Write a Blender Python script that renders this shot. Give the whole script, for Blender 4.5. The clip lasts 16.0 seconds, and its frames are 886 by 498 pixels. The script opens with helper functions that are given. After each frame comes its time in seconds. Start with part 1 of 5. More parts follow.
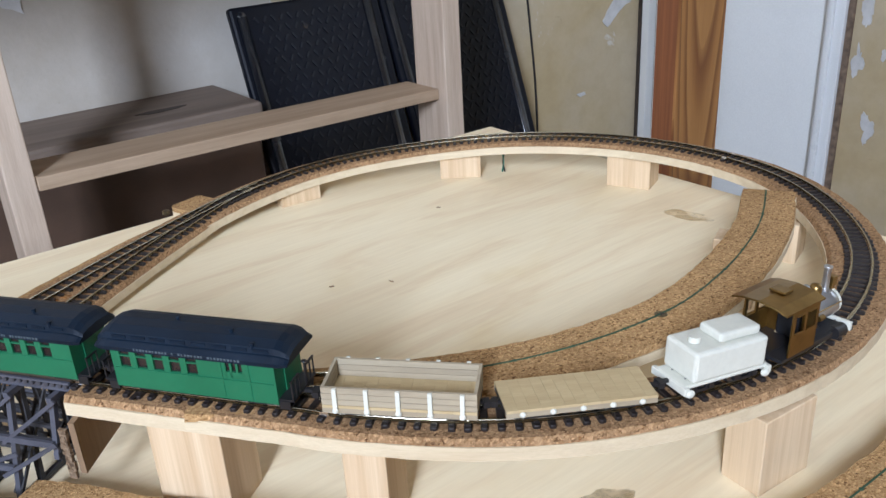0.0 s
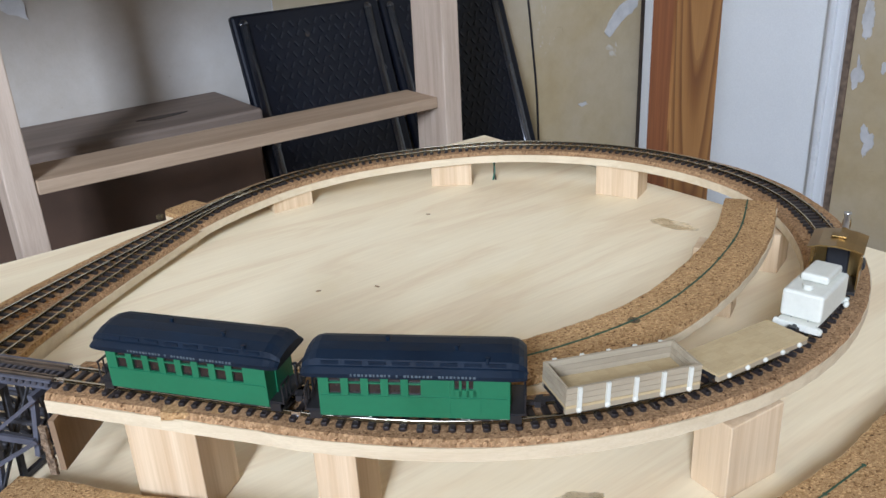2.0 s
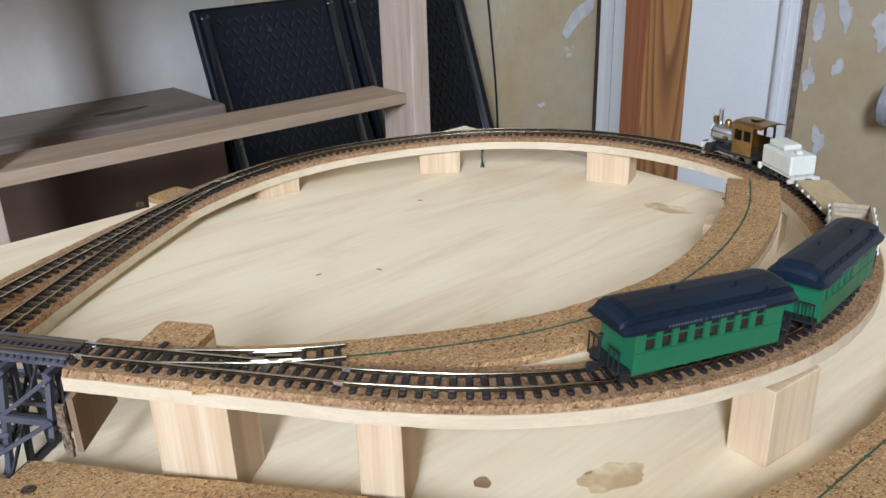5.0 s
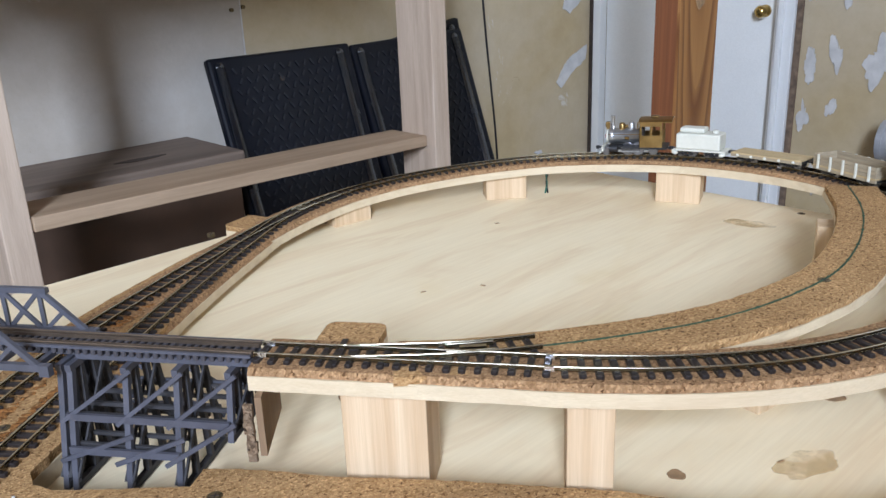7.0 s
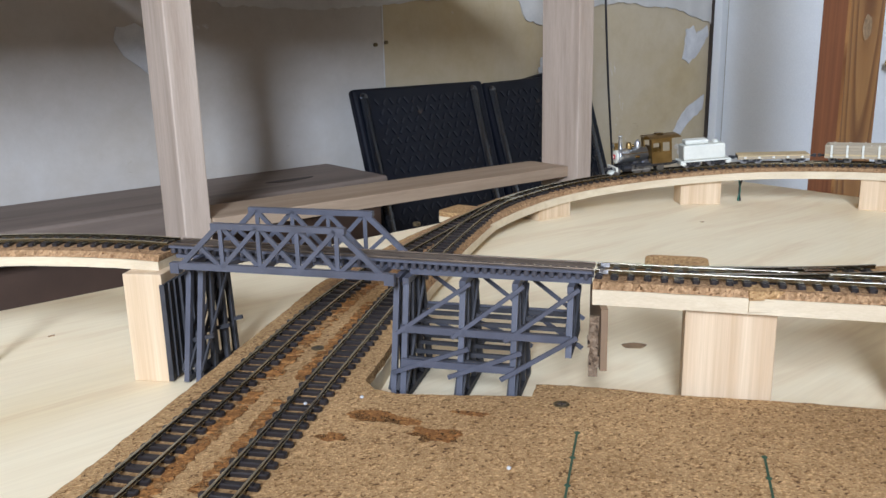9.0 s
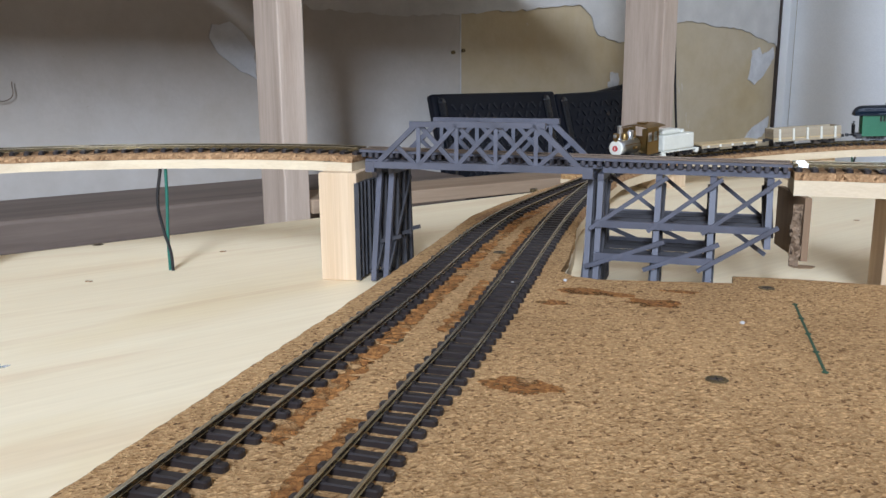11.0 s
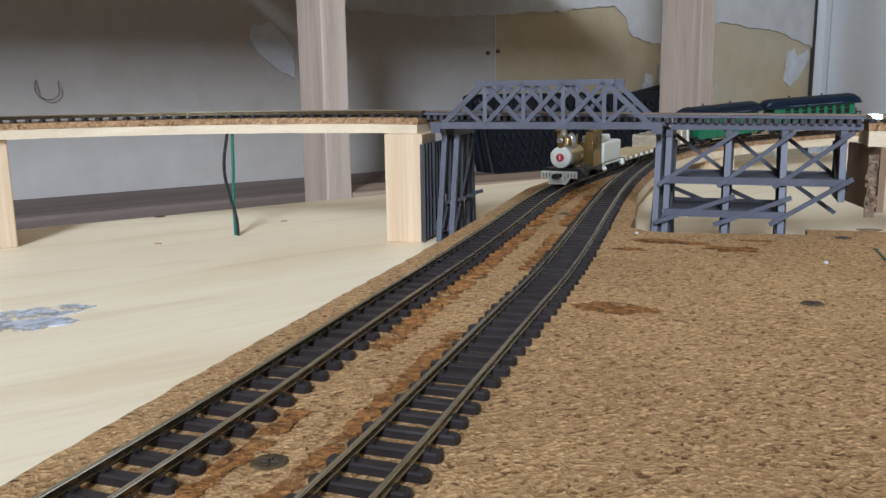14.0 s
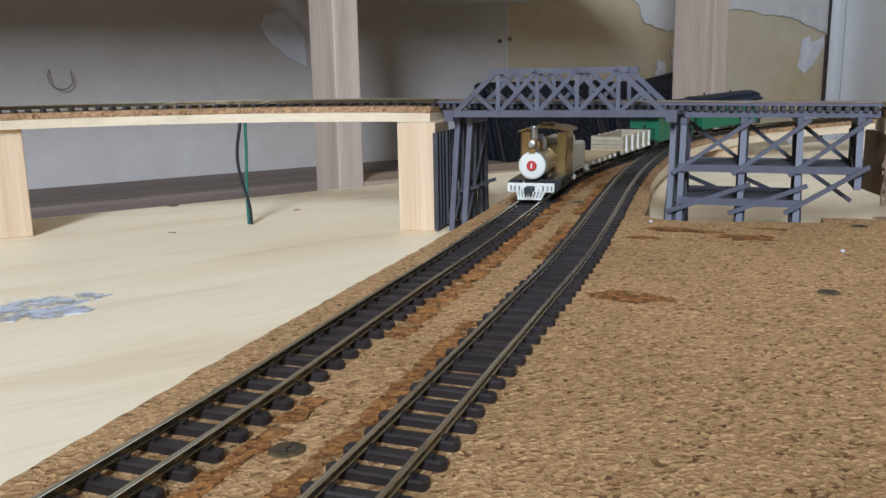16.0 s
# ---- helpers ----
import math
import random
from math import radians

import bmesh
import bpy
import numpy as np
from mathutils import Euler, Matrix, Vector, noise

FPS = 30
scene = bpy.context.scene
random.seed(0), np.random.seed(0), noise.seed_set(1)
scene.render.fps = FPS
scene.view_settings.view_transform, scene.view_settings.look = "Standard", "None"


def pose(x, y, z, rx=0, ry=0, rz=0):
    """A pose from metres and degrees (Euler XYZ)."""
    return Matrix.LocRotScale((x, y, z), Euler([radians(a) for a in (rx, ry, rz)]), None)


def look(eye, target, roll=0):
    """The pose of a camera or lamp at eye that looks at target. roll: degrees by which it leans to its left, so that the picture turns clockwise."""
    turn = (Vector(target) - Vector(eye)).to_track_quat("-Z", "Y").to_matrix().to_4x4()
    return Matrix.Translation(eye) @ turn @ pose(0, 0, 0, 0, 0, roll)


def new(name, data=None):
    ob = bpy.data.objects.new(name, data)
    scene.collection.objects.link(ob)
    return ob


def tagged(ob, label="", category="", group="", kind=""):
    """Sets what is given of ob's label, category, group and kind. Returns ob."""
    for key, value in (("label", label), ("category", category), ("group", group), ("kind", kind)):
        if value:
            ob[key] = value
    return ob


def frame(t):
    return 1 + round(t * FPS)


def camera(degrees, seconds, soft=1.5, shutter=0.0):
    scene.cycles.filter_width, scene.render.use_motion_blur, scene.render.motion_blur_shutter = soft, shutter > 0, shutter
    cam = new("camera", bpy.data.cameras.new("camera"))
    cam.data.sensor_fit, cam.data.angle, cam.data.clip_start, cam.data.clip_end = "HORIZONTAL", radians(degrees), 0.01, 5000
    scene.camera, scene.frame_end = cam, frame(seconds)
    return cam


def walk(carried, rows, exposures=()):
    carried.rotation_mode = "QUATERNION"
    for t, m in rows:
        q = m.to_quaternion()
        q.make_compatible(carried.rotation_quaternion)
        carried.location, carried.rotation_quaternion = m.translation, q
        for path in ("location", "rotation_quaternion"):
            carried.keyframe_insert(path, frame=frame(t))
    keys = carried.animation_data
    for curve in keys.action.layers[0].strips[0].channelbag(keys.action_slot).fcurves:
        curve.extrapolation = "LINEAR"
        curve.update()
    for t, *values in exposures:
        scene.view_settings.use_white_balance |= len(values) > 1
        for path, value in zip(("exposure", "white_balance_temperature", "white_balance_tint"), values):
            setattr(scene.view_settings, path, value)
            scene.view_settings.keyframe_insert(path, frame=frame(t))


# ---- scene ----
cam = camera(55.7, 16.0)
PATH = [
    (0, (0.221, 0.28, 0.277), (0.057, 2.099, -0.539), -3.4),
    (0.5, (0.229, 0.278, 0.278), (0.059, 2.098, -0.534), -3.4),
    (1, (0.233, 0.276, 0.278), (0.062, 2.099, -0.527), -3.3),
    (1.5, (0.236, 0.275, 0.279), (0.061, 2.1, -0.52), -3.2),
    (2, (0.237, 0.273, 0.278), (0.059, 2.099, -0.519), -3.0),
    (2.5, (0.24, 0.273, 0.28), (0.064, 2.099, -0.517), -2.8),
    (3, (0.237, 0.273, 0.279), (0.072, 2.098, -0.523), -2.6),
    (5.5, (0.17, 0.273, 0.25), (0.153, 2.118, -0.522), -1.6),
    (6, (0.144, 0.272, 0.243), (0.146, 2.125, -0.508), -1.7),
    (6.5, (0.117, 0.272, 0.238), (0.139, 2.141, -0.472), -2.2),
    (7, (0.089, 0.268, 0.228), (0.131, 2.157, -0.426), -2.3),
    (7.5, (0.051, 0.269, 0.216), (0.074, 2.176, -0.386), -2.1),
    (8, (0.019, 0.265, 0.201), (0.011, 2.183, -0.364), -1.9),
    (8.5, (-0.013, 0.251, 0.187), (-0.092, 2.182, -0.328), -1.6),
    (9, (-0.036, 0.239, 0.172), (-0.15, 2.171, -0.33), -1.3),
    (9.5, (-0.06, 0.233, 0.158), (-0.194, 2.165, -0.339), -1.2),
    (10, (-0.08, 0.223, 0.142), (-0.236, 2.161, -0.329), -1.1),
    (12.5, (-0.135, 0.193, 0.082), (-0.378, 2.144, -0.283), -0.0),
    (13, (-0.134, 0.193, 0.082), (-0.386, 2.144, -0.281), -0.6),
    (13.5, (-0.134, 0.193, 0.082), (-0.387, 2.142, -0.288), -0.8),
    (14, (-0.133, 0.195, 0.082), (-0.388, 2.142, -0.298), -0.8),
    (14.5, (-0.134, 0.194, 0.082), (-0.391, 2.139, -0.309), -0.7),
    (15, (-0.134, 0.195, 0.082), (-0.398, 2.137, -0.316), -0.8),
    (15.5, (-0.134, 0.195, 0.082), (-0.407, 2.135, -0.321), -0.9),
    (16, (-0.134, 0.195, 0.082), (-0.415, 2.133, -0.324), -1.0),
]
walk(cam, [(t, look(eye, aim, roll)) for t, eye, aim, roll in PATH],
     [(0, 0.07), (7, 0.07), (8.5, -0.02), (10, 0.0), (12.5, -0.36), (16, -0.36)])

# ---- world, daylight through the garage opening ----
A = radians(42.0)          # the room is turned by this against the camera's first heading
E1, E2 = Vector((math.cos(A), math.sin(A), 0)), Vector((-math.sin(A), math.cos(A), 0))


def uv(u, v, z=0.0):
    """Room coordinates (along the back wall, towards it, up) to the world."""
    return E1 * u + E2 * v + Vector((0, 0, z))


ROOM = Matrix.Rotation(A, 4, "Z")

world = bpy.data.worlds.new("sky")
scene.world = world
world.use_nodes = True
wn = world.node_tree
sky = wn.nodes.new("ShaderNodeTexSky")
sky.sky_type = "NISHITA"
sky.sun_disc = False
sky.sun_elevation, sky.sun_rotation = radians(38), radians(200)
wn.links.new(sky.outputs[0], wn.nodes["Background"].inputs[0])
wn.nodes["Background"].inputs[1].default_value = 0.12

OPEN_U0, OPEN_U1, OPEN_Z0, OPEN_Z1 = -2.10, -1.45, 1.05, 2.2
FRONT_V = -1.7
sun = new("sun", bpy.data.lights.new("sun", "SUN"))
sun.data.energy, sun.data.angle, sun.data.color = 0.8, radians(12), (1.0, 0.95, 0.88)
sun.matrix_world = look((0, 3, 5), (-0.5, -2.5, 0))

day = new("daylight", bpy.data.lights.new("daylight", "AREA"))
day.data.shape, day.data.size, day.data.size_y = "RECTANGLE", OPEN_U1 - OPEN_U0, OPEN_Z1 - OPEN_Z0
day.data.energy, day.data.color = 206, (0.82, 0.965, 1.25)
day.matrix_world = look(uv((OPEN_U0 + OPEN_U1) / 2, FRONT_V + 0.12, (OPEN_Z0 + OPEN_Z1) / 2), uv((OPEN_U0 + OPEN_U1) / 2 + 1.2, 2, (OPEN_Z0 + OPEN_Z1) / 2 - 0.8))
# a second, unseen window added in the right-hand wall, past the door, for fill
WIN_V0, WIN_V1, WIN_Z0, WIN_Z1 = -0.85, 0.2, 0.5, 1.6
side_fill = new("daylight", bpy.data.lights.new("daylight", "AREA"))
side_fill.data.shape, side_fill.data.size, side_fill.data.size_y = "RECTANGLE", WIN_V1 - WIN_V0, WIN_Z1 - WIN_Z0
side_fill.data.energy, side_fill.data.color = 5, (0.88, 0.97, 1.12)
side_fill.matrix_world = look(uv(2.26, (WIN_V0 + WIN_V1) / 2, (WIN_Z0 + WIN_Z1) / 2), uv(0.6, 0.3, 0.0))


# ---- materials ----
def material(name, rough=0.6, metal=0.0, spec=0.5):
    m = bpy.data.materials.new(name)
    m.use_nodes = True
    b = m.node_tree.nodes["Principled BSDF"]
    b.inputs["Roughness"].default_value, b.inputs["Metallic"].default_value = rough, metal
    b.inputs["Specular IOR Level"].default_value = spec
    return m, m.node_tree, b


def coords(nt, scale=(1, 1, 1), turn=(0, 0, 0), shift=None):
    c = nt.nodes.new("ShaderNodeTexCoord")
    mp = nt.nodes.new("ShaderNodeMapping")
    mp.inputs["Scale"].default_value = scale
    mp.inputs["Rotation"].default_value = [radians(a) for a in turn]
    nt.links.new(c.outputs["Object"], mp.inputs[0])
    if shift:
        info = nt.nodes.new("ShaderNodeObjectInfo")
        mul = nt.nodes.new("ShaderNodeMath")
        mul.operation = "MULTIPLY"
        mul.inputs[1].default_value = shift
        nt.links.new(info.outputs["Random"], mul.inputs[0])
        comb = nt.nodes.new("ShaderNodeCombineXYZ")
        for i in range(3):
            nt.links.new(mul.outputs[0], comb.inputs[i])
        nt.links.new(comb.outputs[0], mp.inputs["Location"])
    return mp.outputs[0]


def noise_tex(nt, vec, scale, detail=4, rough=0.55, distort=0.0):
    n = nt.nodes.new("ShaderNodeTexNoise")
    n.inputs["Scale"].default_value, n.inputs["Detail"].default_value = scale, detail
    n.inputs["Roughness"].default_value, n.inputs["Distortion"].default_value = rough, distort
    nt.links.new(vec, n.inputs["Vector"])
    return n.outputs["Fac"]


def ramp(nt, fac, stops):
    r = nt.nodes.new("ShaderNodeValToRGB")
    while len(r.color_ramp.elements) < len(stops):
        r.color_ramp.elements.new(0.5)
    for e, (p, c) in zip(r.color_ramp.elements, stops):
        e.position, e.color = p, (*c, 1) if len(c) == 3 else c
    nt.links.new(fac, r.inputs[0])
    return r.outputs[0]


def mix(nt, a, b, fac, mode="MIX"):
    n = nt.nodes.new("ShaderNodeMix")
    n.data_type, n.blend_type = "RGBA", mode
    for sock, val in ((n.inputs[0], fac), (n.inputs[6], a), (n.inputs[7], b)):
        if isinstance(val, (int, float)):
            sock.default_value = val
        elif isinstance(val, tuple):
            sock.default_value = (*val, 1)
        else:
            nt.links.new(val, sock)
    return n.outputs[2]


def bump(nt, bsdf, height, strength, dist):
    n = nt.nodes.new("ShaderNodeBump")
    n.inputs["Strength"].default_value, n.inputs["Distance"].default_value = strength, dist
    nt.links.new(height, n.inputs["Height"])
    nt.links.new(n.outputs[0], bsdf.inputs["Normal"])


def wood(name, light, dark, axis="Z", rings=60.0, contrast=0.5, rough=0.6, knots=0.0, stretch=0.06):
    """Sawn timber: growth lines drawn out along one axis, fibre, and two scales of tone."""
    m, nt, b = material(name, rough)
    sc = [1, 1, 1]
    sc["XYZ".index(axis)] = stretch
    vec = coords(nt, tuple(sc), shift=3.0)
    broad = noise_tex(nt, vec, rings, 2, 0.5, 0.6)
    lines = noise_tex(nt, vec, rings * 2.2, 3, 0.6, 0.2)
    fibre = noise_tex(nt, vec, rings * 14, 2, 0.7)
    c1 = ramp(nt, broad, [(0.35, light), (0.68, dark)])
    c2 = ramp(nt, lines, [(0.42, light), (0.60, tuple(l * (1 - contrast * 0.5) + d * contrast * 0.5 for l, d in zip(light, dark)))])
    col = mix(nt, c1, c2, 0.5)
    col = mix(nt, col, ramp(nt, fibre, [(0.3, (0.82, 0.8, 0.78)), (0.7, (1, 1, 1))]), 0.6, "MULTIPLY")
    nt.links.new(col, b.inputs["Base Color"])
    bump(nt, b, fibre, 0.25, 0.0004)
    return m


def cork(name, light, dark, hole, scale=330.0):
    """Pressed cork: granules of several tones, dark specks and crumbs."""
    m, nt, b = material(name, 0.92, 0, 0.2)
    vec = coords(nt)
    warp = noise_tex(nt, vec, 180, 3)
    v = nt.nodes.new("ShaderNodeTexVoronoi")
    v.inputs["Scale"].default_value = scale
    add = nt.nodes.new("ShaderNodeMixRGB")
    add.blend_type = "ADD"
    add.inputs[0].default_value = 0.006
    nt.links.new(vec, add.inputs[1])
    nt.links.new(warp, add.inputs[2])
    nt.links.new(add.outputs[0], v.inputs["Vector"])
    sep = nt.nodes.new("ShaderNodeSeparateColor")
    nt.links.new(v.outputs["Color"], sep.inputs[0])
    grain = ramp(nt, sep.outputs[0], [(0.0, hole), (0.1, dark), (0.35, tuple((a + c) / 2 for a, c in zip(light, dark))), (0.75, light), (1.0, tuple(min(1, a * 1.35) for a in light))])
    edge = ramp(nt, v.outputs["Distance"], [(0.35, (1, 1, 1)), (0.8, (0.8, 0.72, 0.64))])
    col = mix(nt, grain, edge, 0.7, "MULTIPLY")
    specks = ramp(nt, noise_tex(nt, vec, 430, 3, 0.65), [(0.60, (1, 1, 1)), (0.69, (0.36, 0.24, 0.15))])
    col = mix(nt, col, specks, 0.8, "MULTIPLY")
    tone = ramp(nt, noise_tex(nt, vec, 14, 3), [(0.3, (0.80, 0.76, 0.72)), (0.7, (1.1, 1.08, 1.06))])
    col = mix(nt, col, tone, 0.8, "MULTIPLY")
    nt.links.new(col, b.inputs["Base Color"])
    bump(nt, b, v.outputs["Distance"], 0.6, 0.0006)
    return m


def blotchy(m, scale=120, full=0.9, edge=0.42):
    """Lets a stain thin out in ragged blotches over what it lies on."""
    nt = m.node_tree
    b = nt.nodes["Principled BSDF"]
    a = ramp(nt, noise_tex(nt, coords(nt), scale, 4, 0.65), [(edge, (0, 0, 0)), (edge + 0.16, (full, full, full))])
    nt.links.new(a, b.inputs["Alpha"])
    return m


def plain(name, colour, rough=0.5, metal=0.0, vary=0.12, scale=40.0, relief=0.0, spec=0.5, fine=300.0):
    """Paint, plastic or metal with faint blotches and fine wear."""
    m, nt, b = material(name, rough, metal, spec)
    vec = coords(nt, shift=5.0)
    f = noise_tex(nt, vec, scale, 4)
    lo, hi = tuple(c * (1 - vary) for c in colour), tuple(min(1, c * (1 + vary)) for c in colour)
    col = ramp(nt, f, [(0.3, lo), (0.7, hi)])
    g = noise_tex(nt, vec, fine, 2)
    col = mix(nt, col, ramp(nt, g, [(0.3, (0.88, 0.88, 0.88)), (0.7, (1, 1, 1))]), 0.5, "MULTIPLY")
    nt.links.new(col, b.inputs["Base Color"])
    r = nt.nodes.new("ShaderNodeMapRange")
    r.inputs[3].default_value, r.inputs[4].default_value = max(0.05, rough - 0.12), min(1, rough + 0.12)
    nt.links.new(f, r.inputs[0])
    nt.links.new(r.outputs[0], b.inputs["Roughness"])
    if relief:
        bump(nt, b, g, 0.4, relief)
    return m


def wall_paint(name, base, stain, smear, scale=2.2):
    """Old drywall: yellowed paint with scuffs and trowelled filler."""
    m, nt, b = material(name, 0.75, 0, 0.3)
    vec = coords(nt)
    col = ramp(nt, noise_tex(nt, vec, scale, 5, 0.6, 0.4), [(0.3, base), (0.62, stain)])
    col = mix(nt, col, ramp(nt, noise_tex(nt, vec, 22, 5, 0.7), [(0.35, (0.9, 0.88, 0.85)), (0.7, (1.03, 1.03, 1.03))]), 0.7, "MULTIPLY")
    fill = ramp(nt, noise_tex(nt, vec, 3.1, 6, 0.75, 0.8), [(0.66, (0, 0, 0)), (0.7, (1, 1, 1))])
    col = mix(nt, col, smear, fill)
    marks = ramp(nt, noise_tex(nt, vec, 46, 3, 0.8, 1.5), [(0.71, (1, 1, 1)), (0.76, (0.6, 0.55, 0.48))])
    col = mix(nt, col, marks, 0.6, "MULTIPLY")
    nt.links.new(col, b.inputs["Base Color"])
    bump(nt, b, noise_tex(nt, vec, 130, 4), 0.25, 0.002)
    return m


def plywood(name):
    """Birch plywood face: broad wavy figure along its length, faint flecks and amber stains."""
    m, nt, b = material(name, 0.5, 0, 0.4)
    vec = coords(nt, (0.16, 1, 1), (0, 0, 22))
    fig = noise_tex(nt, vec, 26, 4, 0.55, 1.2)
    col = ramp(nt, fig, [(0.3, (0.88, 0.765, 0.535)), (0.5, (0.86, 0.735, 0.505)), (0.62, (0.80, 0.65, 0.43)), (0.74, (0.855, 0.725, 0.495))])
    fib = noise_tex(nt, coords(nt, (0.05, 1, 1), (0, 0, 22)), 320, 2, 0.7)
    col = mix(nt, col, ramp(nt, fib, [(0.3, (0.9, 0.88, 0.85)), (0.65, (1, 1, 1))]), 0.6, "MULTIPLY")
    stain = ramp(nt, noise_tex(nt, coords(nt, (0.6, 1, 1), (0, 0, 22)), 6.5, 4, 0.5, 0.5), [(0.56, (1, 1, 1)), (0.72, (0.86, 0.77, 0.58))])
    col = mix(nt, col, stain, 0.8, "MULTIPLY")
    nt.links.new(col, b.inputs["Base Color"])
    bump(nt, b, fib, 0.15, 0.0003)
    return m


M = {}
M["board"] = plywood("birch_plywood")
M["ply_edge"] = wood("plywood_edge", (0.69, 0.575, 0.39), (0.53, 0.41, 0.26), "X", 120, 0.5)
M["pine"] = wood("pine", (0.71, 0.545, 0.355), (0.50, 0.33, 0.18), "Z", 105, 1.0, 0.65, stretch=0.02)
M["stud"] = wood("rough_stud", (0.60, 0.475, 0.365), (0.37, 0.265, 0.185), "Z", 60, 0.8, 0.7)
M["shelf"] = wood("shelf_pine", (0.47, 0.34, 0.225), (0.28, 0.185, 0.11), "X", 45, 0.7, 0.65)
# Close-grained post side; its shade from the light is put into the dark colour.
M["redwood"] = wood("redwood_shaded_side", (0.24, 0.085, 0.032), (0.12, 0.04, 0.016), "Z", 160, 0.9, 0.5, stretch=0.02)
def flame(name):
    """Flat-sawn redwood: long pointed flames of dark and light growth."""
    m, nt, b = material(name, 0.42)
    vec = coords(nt)
    sep = nt.nodes.new("ShaderNodeSeparateXYZ")
    nt.links.new(vec, sep.inputs[0])

    def calc(op, p, q):
        n = nt.nodes.new("ShaderNodeMath")
        n.operation = op
        for sock, val in zip(n.inputs, (p, q)):
            if isinstance(val, (int, float)):
                sock.default_value = val
            else:
                nt.links.new(val, sock)
        return n.outputs[0]

    wander = calc("MULTIPLY", noise_tex(nt, coords(nt, (1, 1, 0.25)), 9, 3, 0.5), 0.22)
    mid = calc("ADD", sep.outputs[0], -0.006)
    arch = calc("MULTIPLY", calc("MULTIPLY", mid, mid), 170.0)
    level = calc("ADD", calc("SUBTRACT", sep.outputs[2], arch), wander)
    rings = calc("FRACT", calc("MULTIPLY", level, 5.0), 0.0)
    c = ramp(nt, rings, [(0.0, (0.36, 0.175, 0.058)), (0.45, (0.31, 0.14, 0.044)), (0.86, (0.17, 0.062, 0.02)), (1.0, (0.30, 0.14, 0.045))])
    f = noise_tex(nt, coords(nt, (1, 1, 0.03)), 420, 2)
    nt.links.new(mix(nt, c, ramp(nt, f, [(0.3, (0.82, 0.78, 0.75)), (0.7, (1, 1, 1))]), 0.6, "MULTIPLY"), b.inputs["Base Color"])
    return m


M["flame"] = flame("redwood_face")
M["old_plank"] = wood("old_plank", (0.20, 0.15, 0.115), (0.10, 0.07, 0.05), "X", 30, 0.8, 0.75)
M["panel"] = plain("brown_panel", (0.075, 0.042, 0.026), 0.55, 0, 0.3, 6, 0.0005)
M["cork"] = cork("cork", (0.475, 0.305, 0.145), (0.335, 0.197, 0.083), (0.13, 0.066, 0.028), 950)
M["cork_dark"] = cork("cork_ballast", (0.38, 0.238, 0.125), (0.25, 0.147, 0.072), (0.10, 0.05, 0.02), 900)
M["tie"] = plain("tie_plastic", (0.017, 0.012, 0.011), 0.46, 0, 0.25, 90, 0.0002)
M["deck_tie"] = plain("deck_tie", (0.055, 0.05, 0.055), 0.7, 0, 0.2, 90, 0.0002)
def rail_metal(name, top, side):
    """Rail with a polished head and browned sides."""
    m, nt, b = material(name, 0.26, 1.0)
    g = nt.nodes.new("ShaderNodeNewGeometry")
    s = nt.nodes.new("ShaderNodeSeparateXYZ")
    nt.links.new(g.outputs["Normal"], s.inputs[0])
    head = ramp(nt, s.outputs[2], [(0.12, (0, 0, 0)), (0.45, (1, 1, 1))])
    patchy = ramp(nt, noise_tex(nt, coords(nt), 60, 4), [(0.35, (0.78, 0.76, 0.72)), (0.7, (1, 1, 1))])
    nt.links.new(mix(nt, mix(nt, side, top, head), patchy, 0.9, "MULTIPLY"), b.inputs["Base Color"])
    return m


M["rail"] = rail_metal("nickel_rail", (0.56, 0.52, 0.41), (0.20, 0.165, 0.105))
M["rail_brown"] = plain("weathered_rail", (0.20, 0.15, 0.11), 0.4, 0.8, 0.2, 60)
M["solder"] = plain("solder", (0.85, 0.86, 0.88), 0.2, 1.0, 0.1, 200)
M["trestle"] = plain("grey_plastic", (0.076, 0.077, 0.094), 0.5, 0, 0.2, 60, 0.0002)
# Inner trestle timbers: the shade among them is put into this darker colour.
M["trestle_shaded"] = plain("shaded_dark_timber", (0.035, 0.033, 0.035), 0.75, 0, 0.3, 120, 0.0003)
M["bark"] = cork("bark", (0.21, 0.155, 0.105), (0.11, 0.075, 0.048), (0.03, 0.02, 0.012), 700)
M["wall"] = wall_paint("old_wall", (0.53, 0.455, 0.335), (0.48, 0.375, 0.215), (0.60, 0.565, 0.49))
M["wall_grey"] = wall_paint("greyed_wall", (0.51, 0.475, 0.425), (0.47, 0.415, 0.345), (0.58, 0.57, 0.55))
M["patch"] = plain("filler", (0.58, 0.57, 0.55), 0.8, 0, 0.14, 30, 0.0006)
M["door"] = plain("white_gloss", (0.86, 0.87, 0.85), 0.35, 0, 0.04, 3)
M["trim"] = plain("door_casing", (0.77, 0.78, 0.77), 0.3, 0, 0.04, 5)
M["joint"] = plain("brown_joint", (0.16, 0.11, 0.075), 0.8, 0, 0.5, 60, 0.0006)
M["gap"] = plain("dark_joint", (0.05, 0.035, 0.025), 0.8, 0, 0.3, 40)
M["black"] = plain("black_plastic", (0.004, 0.005, 0.009), 0.42, 0, 0.2, 18, 0.0004, 0.2)
M["black_gloss"] = plain("glossy_rib", (0.006, 0.008, 0.012), 0.24, 0, 0.2, 18, 0, 1.0)
M["stud_black"] = plain("tread_stud", (0.006, 0.008, 0.013), 0.38, 0, 0.2, 18, 0, 0.35)
M["amber"] = blotchy(wood("amber_stain", (0.84, 0.63, 0.32), (0.78, 0.55, 0.26), "X", 40, 0.6, 0.5), 30, 0.32, 0.38)
